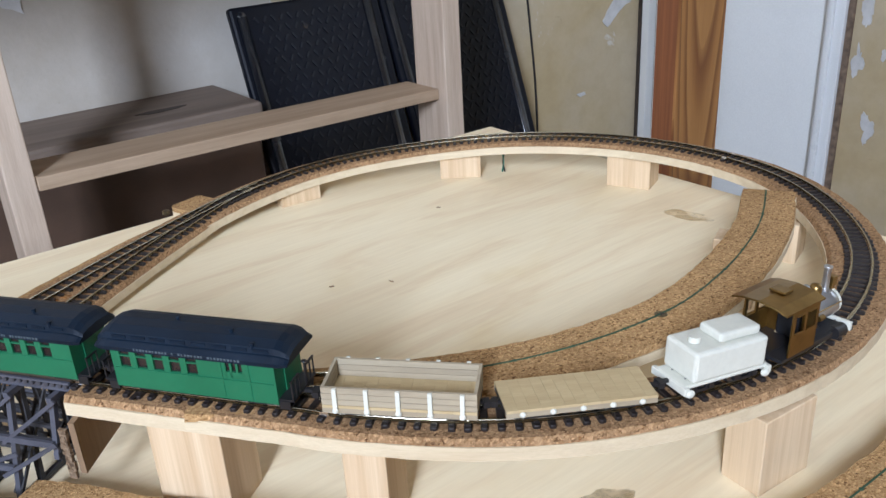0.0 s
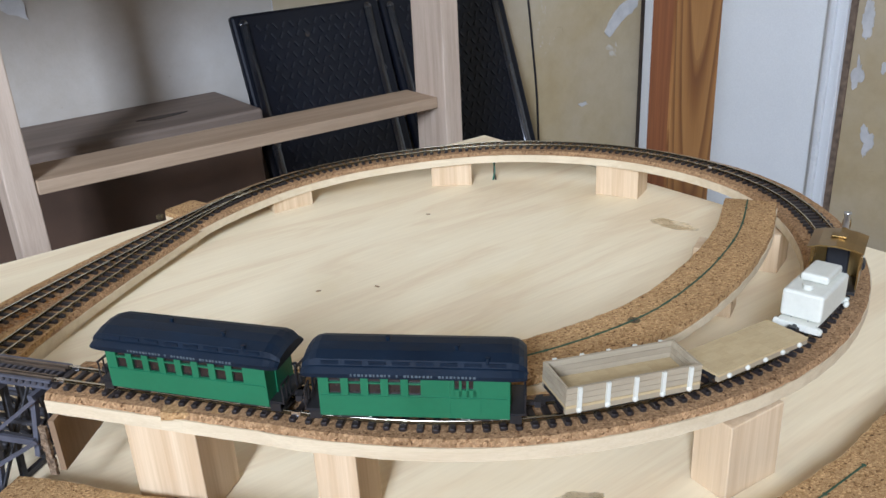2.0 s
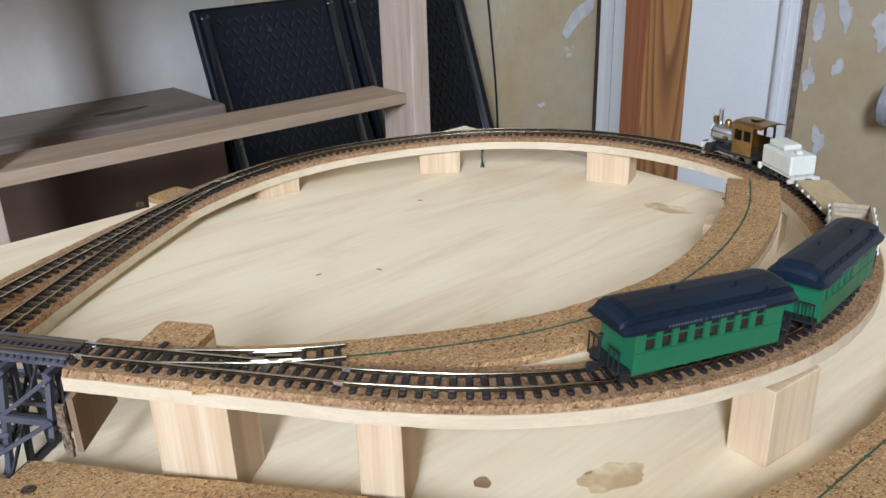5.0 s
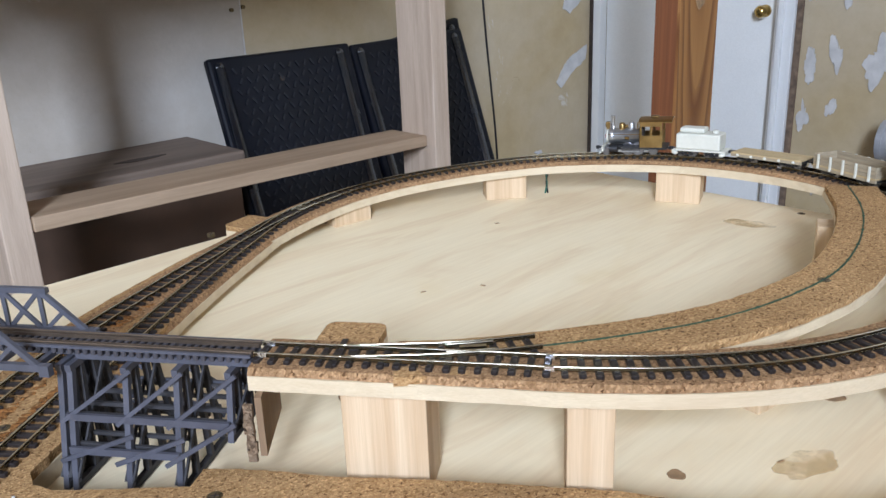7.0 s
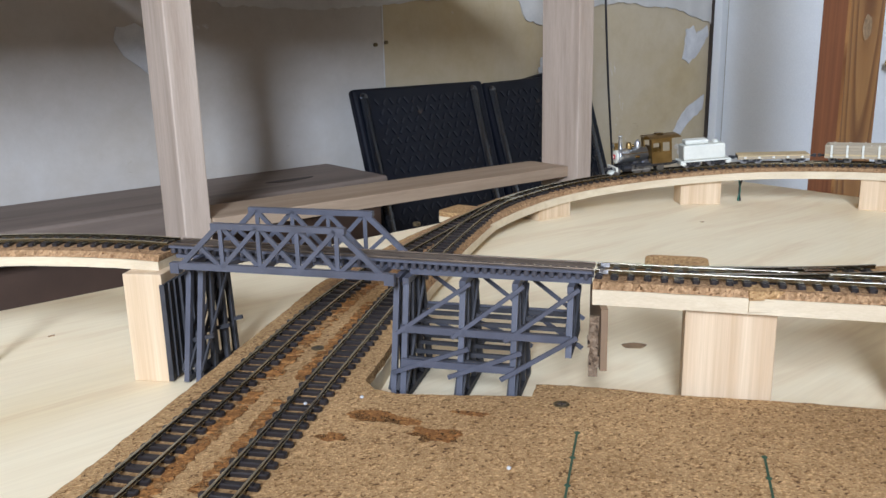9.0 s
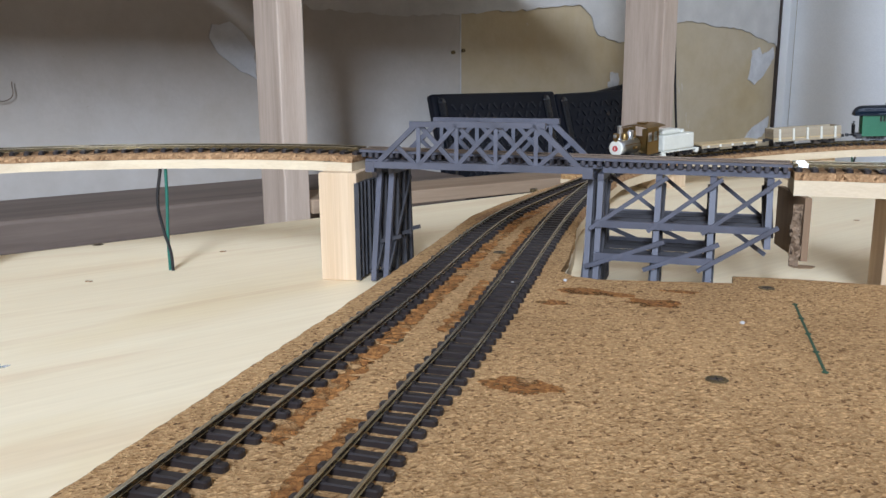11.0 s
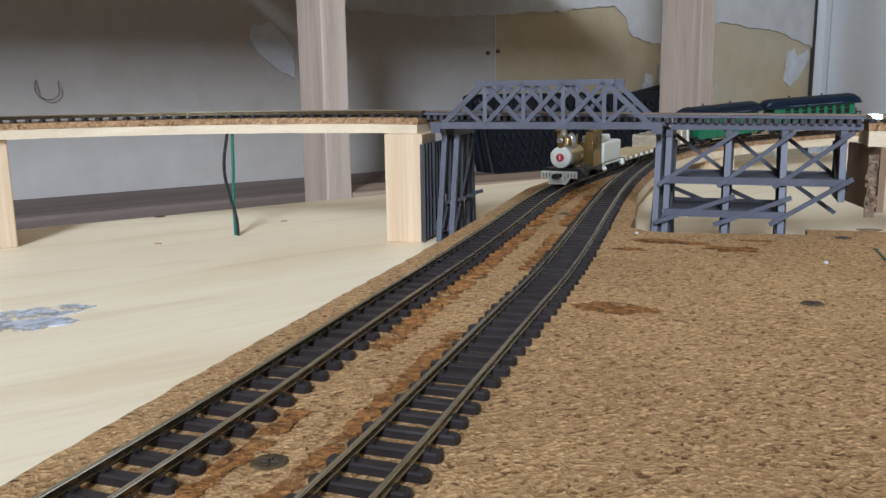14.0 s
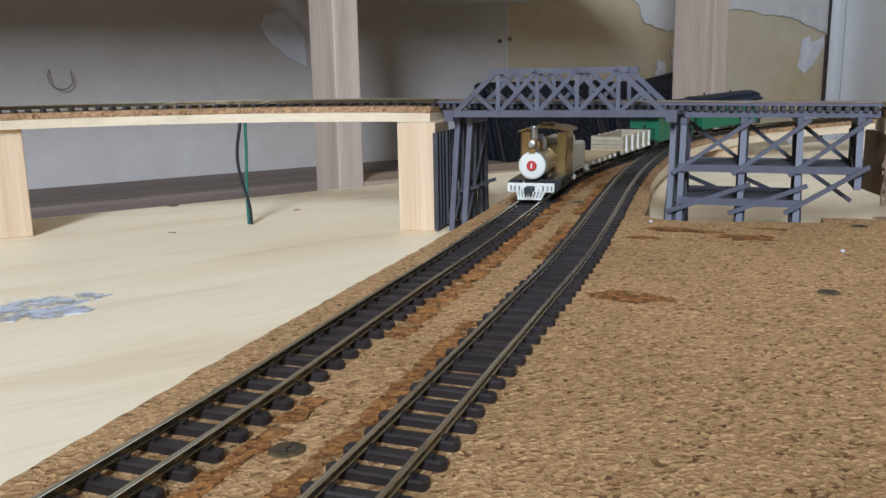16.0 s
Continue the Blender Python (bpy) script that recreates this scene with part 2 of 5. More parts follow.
M["plank"] = wood("abutment_board", (0.27, 0.175, 0.10), (0.16, 0.095, 0.05), "Z", 90, 0.7, 0.75)
M["concrete"] = plain("concrete", (0.32, 0.30, 0.28), 0.85, 0, 0.15, 3, 0.001)
# Unseen ceiling and walls: dark boards chosen to cut bounced light and deepen shadows.
M["ceiling"] = wood("ceiling_boards", (0.30, 0.235, 0.17), (0.19, 0.14, 0.10), "X", 12, 0.6, 0.8)
M["garage_wall"] = wood("garage_boards", (0.33, 0.27, 0.20), (0.22, 0.17, 0.12), "Z", 12, 0.6, 0.8)
M["green"] = plain("coach_green", (0.007, 0.125, 0.055), 0.45, 0, 0.06, 30)
M["navy"] = plain("coach_roof", (0.003, 0.010, 0.021), 0.48, 0, 0.25, 40, 0.0002, 0.25)
M["window"] = plain("coach_window", (0.022, 0.015, 0.014), 0.25, 0, 0.2, 60)
M["letter"] = plain("lettering", (0.075, 0.10, 0.115), 0.5, 0, 0.05, 60)
M["blackmetal"] = plain("black_frame", (0.012, 0.012, 0.014), 0.45, 0, 0.2, 80)
M["print"] = plain("white_print", (0.64, 0.635, 0.545), 0.5, 0, 0.03, 60, 0.0001)
M["brass"] = plain("brass", (0.31, 0.205, 0.08), 0.34, 1.0, 0.25, 70)
M["steel"] = plain("boiler_steel", (0.50, 0.51, 0.52), 0.33, 0.9, 0.15, 60)
M["basswood"] = wood("basswood", (0.53, 0.41, 0.225), (0.42, 0.305, 0.155), "X", 160, 0.5, 0.65)
M["greywood"] = wood("grey_wood", (0.40, 0.335, 0.23), (0.26, 0.205, 0.135), "X", 160, 0.6, 0.7)
M["red"] = plain("red_plate", (0.45, 0.03, 0.03), 0.4, 0, 0.1, 60)
M["wire_green"] = plain("green_wire", (0.015, 0.13, 0.09), 0.4)
M["wire_black"] = plain("black_wire", (0.012, 0.011, 0.012), 0.4)
M["line"] = plain("green_pen", (0.03, 0.07, 0.035), 0.8)
M["screw"] = plain("screw", (0.15, 0.11, 0.055), 0.5, 0.7, 0.5, 300)
M["wheel"] = plain("wheel_metal", (0.25, 0.25, 0.26), 0.35, 1.0)
M["knob"] = plain("brass_knob", (0.65, 0.45, 0.16), 0.2, 1.0)
M["pipe"] = plain("grey_pipe", (0.40, 0.41, 0.43), 0.4, 0.3)
M["paintspill"] = blotchy(plain("paint_spill", (0.62, 0.67, 0.72), 0.5, 0, 0.3, 90), 95, 0.85, 0.4)
M["plaster"] = plain("rough_plaster", (0.56, 0.535, 0.485), 0.85, 0, 0.10, 14, 0.0008)
M["glue"] = blotchy(cork("stained_cork", (0.33, 0.155, 0.05), (0.22, 0.095, 0.03), (0.08, 0.038, 0.015), 820), 90, 0.92, 0.34)
M["knotwood"] = plain("knot", (0.30, 0.19, 0.10), 0.6, 0, 0.4, 120)


# ---- mesh helpers ----
def part(name, bm, mat, parent=None, label="", smooth=False):
    """Links a bmesh as one mesh object, under a thing or a part if given."""
    me = bpy.data.meshes.new(name)
    bmesh.ops.recalc_face_normals(bm, faces=bm.faces)
    if smooth:
        for f in bm.faces:
            f.smooth = len(f.verts) <= 4
    bm.to_mesh(me)
    bm.free()
    me.materials.append(mat)
    ob = new(name, me)
    if parent:
        ob.parent = parent
    if label:
        ob["label"] = label
    return ob


def thing(name, label, category, group="", kind="", m=None):
    ob = new(name)
    ob.empty_display_size = 0.01
    if m is not None:
        ob.matrix_basis = m
    return tagged(ob, label, category, group, kind)


def box(bm, x0, x1, y0, y1, z0, z1, m=None, bevel=0.0):
    r = bmesh.ops.create_cube(bm, size=1)
    vs = r["verts"]
    for v in vs:
        v.co = Vector(((x0 + x1) / 2 + v.co.x * (x1 - x0), (y0 + y1) / 2 + v.co.y * (y1 - y0), (z0 + z1) / 2 + v.co.z * (z1 - z0)))
    if bevel:
        es = list({e for v in vs for e in v.link_edges})
        r = bmesh.ops.bevel(bm, geom=es, offset=bevel, segments=2, affect="EDGES", profile=0.5)
        vs = list({v for f in r["faces"] for v in f.verts} | {v for v in vs if v.is_valid})
    if m is not None:
        bmesh.ops.transform(bm, matrix=m, verts=[v for v in vs if v.is_valid])
    return bm


def boxed(*a, **k):
    return box(bmesh.new(), *a, **k)


def beam(bm, a, b, w, h):
    """A squared bar from a to b."""
    a, b = Vector(a), Vector(b)
    d = b - a
    q = d.to_track_quat("X", "Z").to_matrix().to_4x4()
    box(bm, -d.length / 2, d.length / 2, -w / 2, w / 2, -h / 2, h / 2, Matrix.Translation((a + b) / 2) @ q)
    return bm


def cyl(bm, a, b, r0, r1=None, n=14):
    a, b = Vector(a), Vector(b)
    d = b - a
    q = d.to_track_quat("Z", "Y").to_matrix().to_4x4()
    bmesh.ops.create_cone(bm, cap_ends=True, segments=n, radius1=r0, radius2=r0 if r1 is None else r1, depth=d.length, matrix=Matrix.Translation((a + b) / 2) @ q)
    return bm


def ball(bm, c, r, sx=1, sy=1, sz=1, n=10):
    bmesh.ops.create_uvsphere(bm, u_segments=n + 4, v_segments=n, radius=r, matrix=Matrix.Translation(c) @ Matrix.Diagonal((sx, sy, sz, 1)))
    return bm


def lathe(bm, rings, n=16, m=None):
    """A turned shape about z from (radius, height) pairs."""
    cols = []
    for r, z in rings:
        cols.append([bm.verts.new(Vector((r * math.cos(2 * math.pi * i / n), r * math.sin(2 * math.pi * i / n), z)) if m is None else m @ Vector((r * math.cos(2 * math.pi * i / n), r * math.sin(2 * math.pi * i / n), z))) for i in range(n)])
    for a, b in zip(cols, cols[1:]):
        for i in range(n):
            bm.faces.new((a[i], a[(i + 1) % n], b[(i + 1) % n], b[i]))
    bm.faces.new(cols[0][::-1])
    bm.faces.new(cols[-1])
    return bm


def prism(bm, outline, z0, z1, jag=0.0, m=None):
    """A flat sheet with the given outline; jag crumbles its edge."""
    pts = []
    for i, p in enumerate(outline):
        q = outline[(i + 1) % len(outline)]
        n = max(1, int((Vector(q) - Vector(p)).length / 0.004)) if jag else 1
        for k in range(n):
            w = Vector(p).lerp(Vector(q), k / n)
            pts.append(w + Vector((random.uniform(-jag, jag), random.uniform(-jag, jag))))
    m = m or Matrix()
    lo = [bm.verts.new(m @ Vector((p.x, p.y, z0))) for p in pts]
    hi = [bm.verts.new(m @ Vector((p.x, p.y, z1))) for p in pts]
    n = len(pts)
    for i in range(n):
        bm.faces.new((lo[i], lo[(i + 1) % n], hi[(i + 1) % n], hi[i]))
    bm.faces.new(hi)
    bm.faces.new(lo[::-1])
    return bm


def sweep(bm, path, profile, jag=0.0):
    """Carries a closed profile of (across, up) along a path of points, upright."""
    rows = []
    for i, p in enumerate(path):
        d = path[min(i + 1, len(path) - 1)] - path[max(i - 1, 0)]
        n = Vector((-d.y, d.x, 0)).normalized()
        rows.append([bm.verts.new(p + n * (a + (random.uniform(-jag, jag) if jag else 0)) + Vector((0, 0, h + (random.uniform(-jag, jag) * 0.4 if jag else 0)))) for a, h in (profile[i] if isinstance(profile[0], list) else profile)])
    k = len(rows[0])
    for r, s in zip(rows, rows[1:]):
        for i in range(k):
            bm.faces.new((r[i], r[(i + 1) % k], s[(i + 1) % k], s[i]))
    bm.faces.new(rows[0][::-1])
    bm.faces.new(rows[-1])
    return bm


def blob(r, n=26, rough=0.35, squash=1.0):
    """An uneven closed outline."""
    a = [random.uniform(-1, 1) for _ in range(8)]
    out = []
    for i in range(n):
        t = 2 * math.pi * i / n
        k = 1 + rough * (0.5 * a[0] * math.sin(t + a[1] * 3) + 0.35 * a[2] * math.sin(2 * t + a[3] * 3) + 0.3 * a[4] * math.sin(3 * t + a[5] * 3) + 0.25 * a[6] * math.sin(5 * t + a[7] * 3) + random.uniform(-0.12, 0.12))
        out.append((r * k * math.cos(t), r * k * squash * math.sin(t)))
    return out


# ---- the track plan ----
def spline(pts, step=0.002):
    """A smooth curve through the points, in even steps."""
    P = [Vector(p) for p in pts]
    P = [P[0] * 2 - P[1]] + P + [P[-1] * 2 - P[-2]]
    dense = []
    for i in range(1, len(P) - 2):
        a, b, c, d = P[i - 1:i + 3]
        for k in range(24):
            t = k / 24
            dense.append(0.5 * ((2 * b) + (c - a) * t + (2 * a - 5 * b + 4 * c - d) * t * t + (3 * b - a - 3 * c + d) * t * t * t))
    dense.append(P[-2])
    for _ in range(30):
        dense = [dense[0]] + [(p + q * 2 + r) / 4 for p, q, r in zip(dense, dense[1:], dense[2:])] + [dense[-1]]
    out, left = [dense[0]], step
    for p, q in zip(dense, dense[1:]):
        seg = (q - p).length
        while seg >= left > 0:
            p = p + (q - p) * (left / seg)
            out.append(p.copy())
            seg = (q - p).length
            left = step
        left -= seg
    return out


DIR = Vector((math.cos(radians(-12)), math.sin(radians(-12)), 0))
NRM = Vector((-DIR.y, DIR.x, 0))
CEN, RAD = Vector((0.2, 0.83, 0)), 0.252
TAN = CEN - NRM * RAD


def straight(x, z=0.0665):
    """The point of the bridge's straight line at that x."""
    p = TAN + DIR * ((x - TAN.x) / DIR.x)
    return Vector((p.x, p.y, z))


LCEN = straight(-0.225) - NRM * RAD
LCEN.z = 0
upper_keys = [LCEN + Vector((math.cos(radians(a)), math.sin(radians(a)), 0)) * RAD + Vector((0, 0, 0.0695)) for a in range(160, 84, -8)] + [straight(-0.225, .0695), straight(-0.2, .069)]
loop_heights = [(-102, .0665), (-90, .0655), (-70, .0622), (-50, .0572), (-25, .0525), (0, .048), (30, .0455), (60, .043), (85, .0395)]


loop_radii = [(-102, .252), (-80, .2485), (-60, .2445), (-30, .2418), (-13, .2447), (0, .2473), (12, .2515), (24, .2555), (45, .2545), (65, .252), (85, .252)]


def between(table, a):
    """A value from (angle, value) pairs, on a straight line between neighbours."""
    for (a0, z0), (a1, z1) in zip(table, table[1:]):
        if a <= a1:
            return z0 + (z1 - z0) * (a - a0) / (a1 - a0)
    return table[-1][1]


loop_keys = [straight(x) for x in (0.012, 0.04, 0.07, 0.1, 0.125)] + [CEN + Vector((math.cos(radians(a)), math.sin(radians(a)), 0)) * between(loop_radii, a) + Vector((0, 0, between(loop_heights, a))) for a in range(-102, 86, 11)]
down_keys = [(.177, 1.083, .037), (.12, 1.076, .0335), (.063, 1.058, .030), (.012, 1.024, .0268), (-.027, .978, .0238)]
left_keys = [(-.057, .925, .0213), (-.083, .868, .0196), (-.1055, .812, .0186), (-.1245, .757, .0182), (-.1375, .70, .0182), (-.147, .645, .0182), (-.1565, .585, .0182), (-.1715, .50, .0182), (-.186, .425, .0182), (-.198, .36, .0182), (-.209, .308, .0182), (-.226, .23, .0182), (-.255, .08, .0182)]
right_keys = [(-.050, .918, .0210), (-.068, .852, .0195), (-.082, .792, .0186), (-.0935, .732, .0182), (-.102, .68, .0182), (-.1105, .625, .0182), (-.1212, .553, .0182), (-.1325, .484, .0182), (-.142, .437, .0182), (-.155, .372, .0182), (-.1645, .325, .0182), (-.183, .24, .0182), (-.218, .08, .0182)]
UPPER = spline(upper_keys)
DECK = spline([straight(-0.2, .069), straight(-0.13, .068), straight(-0.06, .0672), straight(0.012)])
MAIN = spline(loop_keys + down_keys + left_keys)
YARD = spline([down_keys[-2], down_keys[-1]] + right_keys)
BRANCH = spline([straight(0.05), (.10, .602, .0665), (.139, .607, .066), (.177, .6145, .0655), (.221, .627, .065), (.263, .648, .0645), (.306, .680, .064), (.339, .72, .0635), (.365, .762, .063), (.386, .806, .0625), (.405, .864, .0615)])
TRAIN = spline([straight(-0.2), straight(-0.1), straight(-0.04)] + loop_keys + down_keys + left_keys)


def at_len(path, s, step=0.002):
    i = max(0, min(len(path) - 2, int(s / step)))
    f = s / step - i
    return path[i] + (path[i + 1] - path[i]) * f


# ---- the room ----
FLOOR_Z, CEIL_Z = -0.85, 2.4
BACK_V, DOOR_U, LEFT_U = 1.65, 2.3, -3.0


def room_box(name, u0, u1, v0, v1, z0, z1, mat, parent=None, bevel=0.0):
    ob = part(name, boxed(u0, u1, v0, v1, z0, z1, bevel=bevel), mat, parent)
    if parent is None:
        ob.matrix_basis = ROOM
    return ob


tagged(room_box("floor", LEFT_U, DOOR_U, FRONT_V, BACK_V, FLOOR_Z - 0.1, FLOOR_Z, M["concrete"]), "bare grey concrete garage floor", "floor", kind="structure")
tagged(room_box("ceiling", LEFT_U - 0.1, DOOR_U + 0.1, FRONT_V - 0.1, BACK_V + 0.1, CEIL_Z, CEIL_Z + 0.1, M["ceiling"]), "unseen brown timber garage ceiling, kept dark to cut bounced light", "ceiling", kind="structure")
wall_back = tagged(room_box("wall_back", LEFT_U - 0.1, 1.146, BACK_V, BACK_V + 0.1, FLOOR_Z, CEIL_Z, M["wall_grey"]), "greyed and yellowed drywall sheets with white filler patches and scuffs", "wall", kind="structure")
room_box("drywall_sheet", 1.146, DOOR_U + 0.1, BACK_V, BACK_V + 0.1, FLOOR_Z, CEIL_Z, M["wall"], wall_back)
room_box("sheet_joint", 1.1448, 1.1472, BACK_V - 0.0012, BACK_V, FLOOR_Z, CEIL_Z, M["patch"], wall_back)
tagged(room_box("wall_left", LEFT_U - 0.1, LEFT_U, FRONT_V, BACK_V, FLOOR_Z, CEIL_Z, M["garage_wall"]), "unseen brown boarded garage wall, kept dark to cut bounced light", "wall", kind="structure")
DOOR_V0, DOOR_V1 = 1.085, 1.615
wall_right = tagged(room_box("wall_right", DOOR_U, DOOR_U + 0.1, WIN_V1, DOOR_V0 - 0.05, FLOOR_Z, CEIL_Z, M["wall"]), "tan drywall with torn paint and white filler beside the door", "wall", kind="structure")
room_box("wall_panel", DOOR_U, DOOR_U + 0.1, FRONT_V, WIN_V0, FLOOR_Z, CEIL_Z, M["wall"], wall_right)
room_box("wall_panel", DOOR_U, DOOR_U + 0.1, WIN_V0, WIN_V1, FLOOR_Z, WIN_Z0, M["wall"], wall_right)
room_box("wall_panel", DOOR_U, DOOR_U + 0.1, WIN_V0, WIN_V1, WIN_Z1, CEIL_Z, M["wall"], wall_right)
room_box("wall_panel", DOOR_U, DOOR_U + 0.1, DOOR_V0 - 0.05, BACK_V, 1.25, CEIL_Z, M["wall"], wall_right)
wall_front = tagged(room_box("wall_front", LEFT_U - 0.1, OPEN_U0, FRONT_V - 0.1, FRONT_V, FLOOR_Z, CEIL_Z, M["garage_wall"]), "unseen brown boarded garage wall round a tall open window", "wall", kind="structure")
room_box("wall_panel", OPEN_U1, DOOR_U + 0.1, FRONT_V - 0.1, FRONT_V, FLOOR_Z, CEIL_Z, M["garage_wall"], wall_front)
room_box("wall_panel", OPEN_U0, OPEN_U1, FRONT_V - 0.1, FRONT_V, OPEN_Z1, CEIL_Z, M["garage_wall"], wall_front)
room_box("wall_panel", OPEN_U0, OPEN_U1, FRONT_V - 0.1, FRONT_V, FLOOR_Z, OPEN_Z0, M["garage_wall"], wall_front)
tagged(room_box("ground", -14, 14, -26, FRONT_V - 0.1, FLOOR_Z - 0.14, FLOOR_Z - 0.04, M["concrete"]), "pale concrete drive outside the garage", "ground", kind="structure")


def filler(u, z, r, squash, parent, mat, side="back", v=0.0):
    """A trowelled filler patch, 2 mm proud of the wall."""
    if side == "back":
        m = Matrix.Translation((u, BACK_V - 0.002, z)) @ Matrix.Rotation(radians(90), 4, "X")
    else:
        m = Matrix.Translation((DOOR_U - 0.002, v, z)) @ Matrix.Rotation(radians(-90), 4, "Y") @ Matrix.Rotation(radians(90), 4, "Z")
    return part("filler_patch", prism(bmesh.new(), blob(r * 0.72, 46, 1.25, squash), -0.001, 0.002, m=m), mat, parent)


for u, z, r, sq in [(1.605, 0.075, 0.022, 1.9), (1.655, 0.105, 0.018, 1.7), (2.05, -0.30, 0.02, 0.35)]:
    filler(u, z, r, sq, wall_back, M["patch"])


def plaster(outline, mat):
    """A ragged skim of filler on the back wall, given along the wall and up."""
    rough = []
    for (u0, z0), (u1, z1) in zip(outline, outline[1:] + outline[:1]):
        n = max(1, int(math.hypot(u1 - u0, z1 - z0) / 0.012))
        rough += [(u0 + (u1 - u0) * k / n + random.uniform(-.003, .003), z0 + (z1 - z0) * k / n + random.uniform(-.003, .003)) for k in range(n)]
    m = Matrix.Translation((0, BACK_V - 0.002, 0)) @ Matrix.Rotation(radians(90), 4, "X")
    return part("filler_patch", prism(bmesh.new(), rough, -0.001, 0.002, m=m), mat, wall_back)


plaster([(0.58, 0.62), (0.58, 0.30), (0.80, 0.225), (1.014, 0.218), (1.137, 0.226), (1.325, 0.241), (1.491, 0.26), (1.529, 0.233), (1.549, 0.196), (1.598, 0.18), (1.66, 0.175), (1.72, 0.205), (1.80, 0.228), (1.874, 0.234), (2.011, 0.224), (2.111, 0.22), (2.22, 0.192), (2.285, 0.178), (2.285, 0.62)], M["plaster"])
plaster([(2.170, 0.164), (2.20, 0.172), (2.215, 0.152), (2.24, 0.157), (2.268, 0.172), (2.274, 0.145), (2.248, 0.115), (2.215, 0.085), (2.185, 0.072), (2.160, 0.085), (2.168, 0.12)], M["patch"])
plaster([(2.271, -0.024), (2.262, -0.064), (2.198, -0.098), (2.15, -0.135), (2.133, -0.115), (2.158, -0.078), (2.205, -0.045)], M["patch"])
plaster([(0.610, 0.190), (0.640, 0.196), (0.665, 0.180), (0.686, 0.151), (0.686, 0.097), (0.67, 0.107), (0.643, 0.122), (0.618, 0.146), (0.603, 0.169)], M["patch"])
for v, z, r, sq in [(1.012, 0.136, 0.016, 3.0), (1.008, -0.05, 0.018, 3.2), (1.012, -0.163, 0.016, 2.6), (0.946, -0.017, 0.017, 3.2), (0.951, -0.144, 0.014, 2.0), (0.943, 0.123, 0.016, 2.6), (0.845, -0.03, 0.045, 1.7), (0.85, 0.2, 0.05, 1.5), (0.97, -0.33, 0.02, 2.0)]:
    filler(0, z, r, sq, wall_right, M["patch"], "right", v)

# door, its casing and the dark joints round it
door = thing("door_1", "closed white painted door with a brass knob", "door", kind="structure", m=ROOM)
room_box("door_leaf", DOOR_U + 0.02, DOOR_U + 0.06, DOOR_V0 + 0.012, DOOR_V1, FLOOR_Z, 1.25, M["door"], door)
room_box("door_casing", DOOR_U - 0.018, DOOR_U + 0.02, DOOR_V0 - 0.035, DOOR_V0 + 0.012, FLOOR_Z, 1.25, M["trim"], door, 0.003)
room_box("door_stop", DOOR_U - 0.03, DOOR_U + 0.0, DOOR_V0 - 0.012, DOOR_V0 + 0.002, FLOOR_Z, 1.25, M["trim"], door, 0.003)
room_box("casing_joint", DOOR_U - 0.006, DOOR_U + 0.02, DOOR_V0 - 0.05, DOOR_V0 - 0.035, FLOOR_Z, 1.25, M["joint"], door)
room_box("door_casing", DOOR_U - 0.012, DOOR_U + 0.02, DOOR_V1, BACK_V - 0.009, FLOOR_Z, 1.25, M["door"], door, 0.003)
room_box("casing_joint", DOOR_U - 0.016, DOOR_U + 0.02, BACK_V - 0.009, BACK_V, FLOOR_Z, 1.25, M["gap"], door)
kb = bmesh.new()
lathe(kb, [(0.015, 0), (0.015, 0.003), (0.006, 0.006), (0.005, 0.014), (0.012, 0.019), (0.0155, 0.027), (0.013, 0.035), (0.005, 0.039)], 20, Matrix.Translation((DOOR_U + 0.02, DOOR_V0 + 0.055, 0.075)) @ Matrix.Rotation(radians(-90), 4, "Y"))
part("door_knob", kb, M["knob"], door, "round polished brass knob", True)

# the knotty post
post = thing("timber_post", "reddish-brown knotty sawn timber post standing on the floor", "post", m=ROOM)
part("shaft", boxed(1.301, 1.402, 0.774, 0.809, FLOOR_Z, CEIL_Z), M["redwood"], post, "close-grained side, coloured darker for shade")
face = part("flat_sawn_face", boxed(-0.0505, 0.0505, -0.002, 0.002, -1.2, CEIL_Z - 0.45), M["flame"], post, "orange flame-grained face")
face.location = (1.3515, 0.772, 0.35)
for z, x, r in [(0.165, 1.352, 0.012)]:
    part("knot", prism(bmesh.new(), blob(r, 20, 0.2, 1.5), 0, 0.0008, m=Matrix.Translation((x, 0.7695, z)) @ Matrix.Rotation(radians(90), 4, "X")), M["knotwood"], post)

# shelving at the back wall
for u, v0, v1 in ((0.523, 1.21, 1.280), (1.222, 1.185, 1.272)):
    p = thing("shelf_post", "pale rough-sawn upright stud of the shelving", "post", "shelving uprights", m=ROOM)
    part("stud", boxed(u, u + 0.036, v0, v1, FLOOR_Z, CEIL_Z, bevel=0.002), M["stud"], p)
sh = thing("shelf", "brown-grey pine shelf board between two studs", "shelf", m=ROOM @ Matrix.Translation((0.9, 1.252, -0.0675)) @ Matrix.Rotation(radians(0.7), 4, "Y"))
part("shelf_board", boxed(-0.34, 0.3215, -0.046, 0.046, -0.0095, 0.0095, bevel=0.0015), M["shelf"], sh)
part("nail_head", boxed(0.2, 0.2045, -0.0405, -0.0395, -0.002, 0.0025), M["gap"], sh)
us = thing("upper_shelf", "pine shelf board high up between the studs", "shelf", m=ROOM)
part("shelf_board", boxed(0.56, 1.2215, 1.212, 1.62, 0.285, 0.304), M["shelf"], us)
part("shelf_board", boxed(-1.6, 0.5225, 1.212, 1.62, 0.285, 0.304), M["shelf"], us)
pl = thing("old_sill_beam", "dark weathered wooden sill beam along the wall", "beam", m=ROOM)
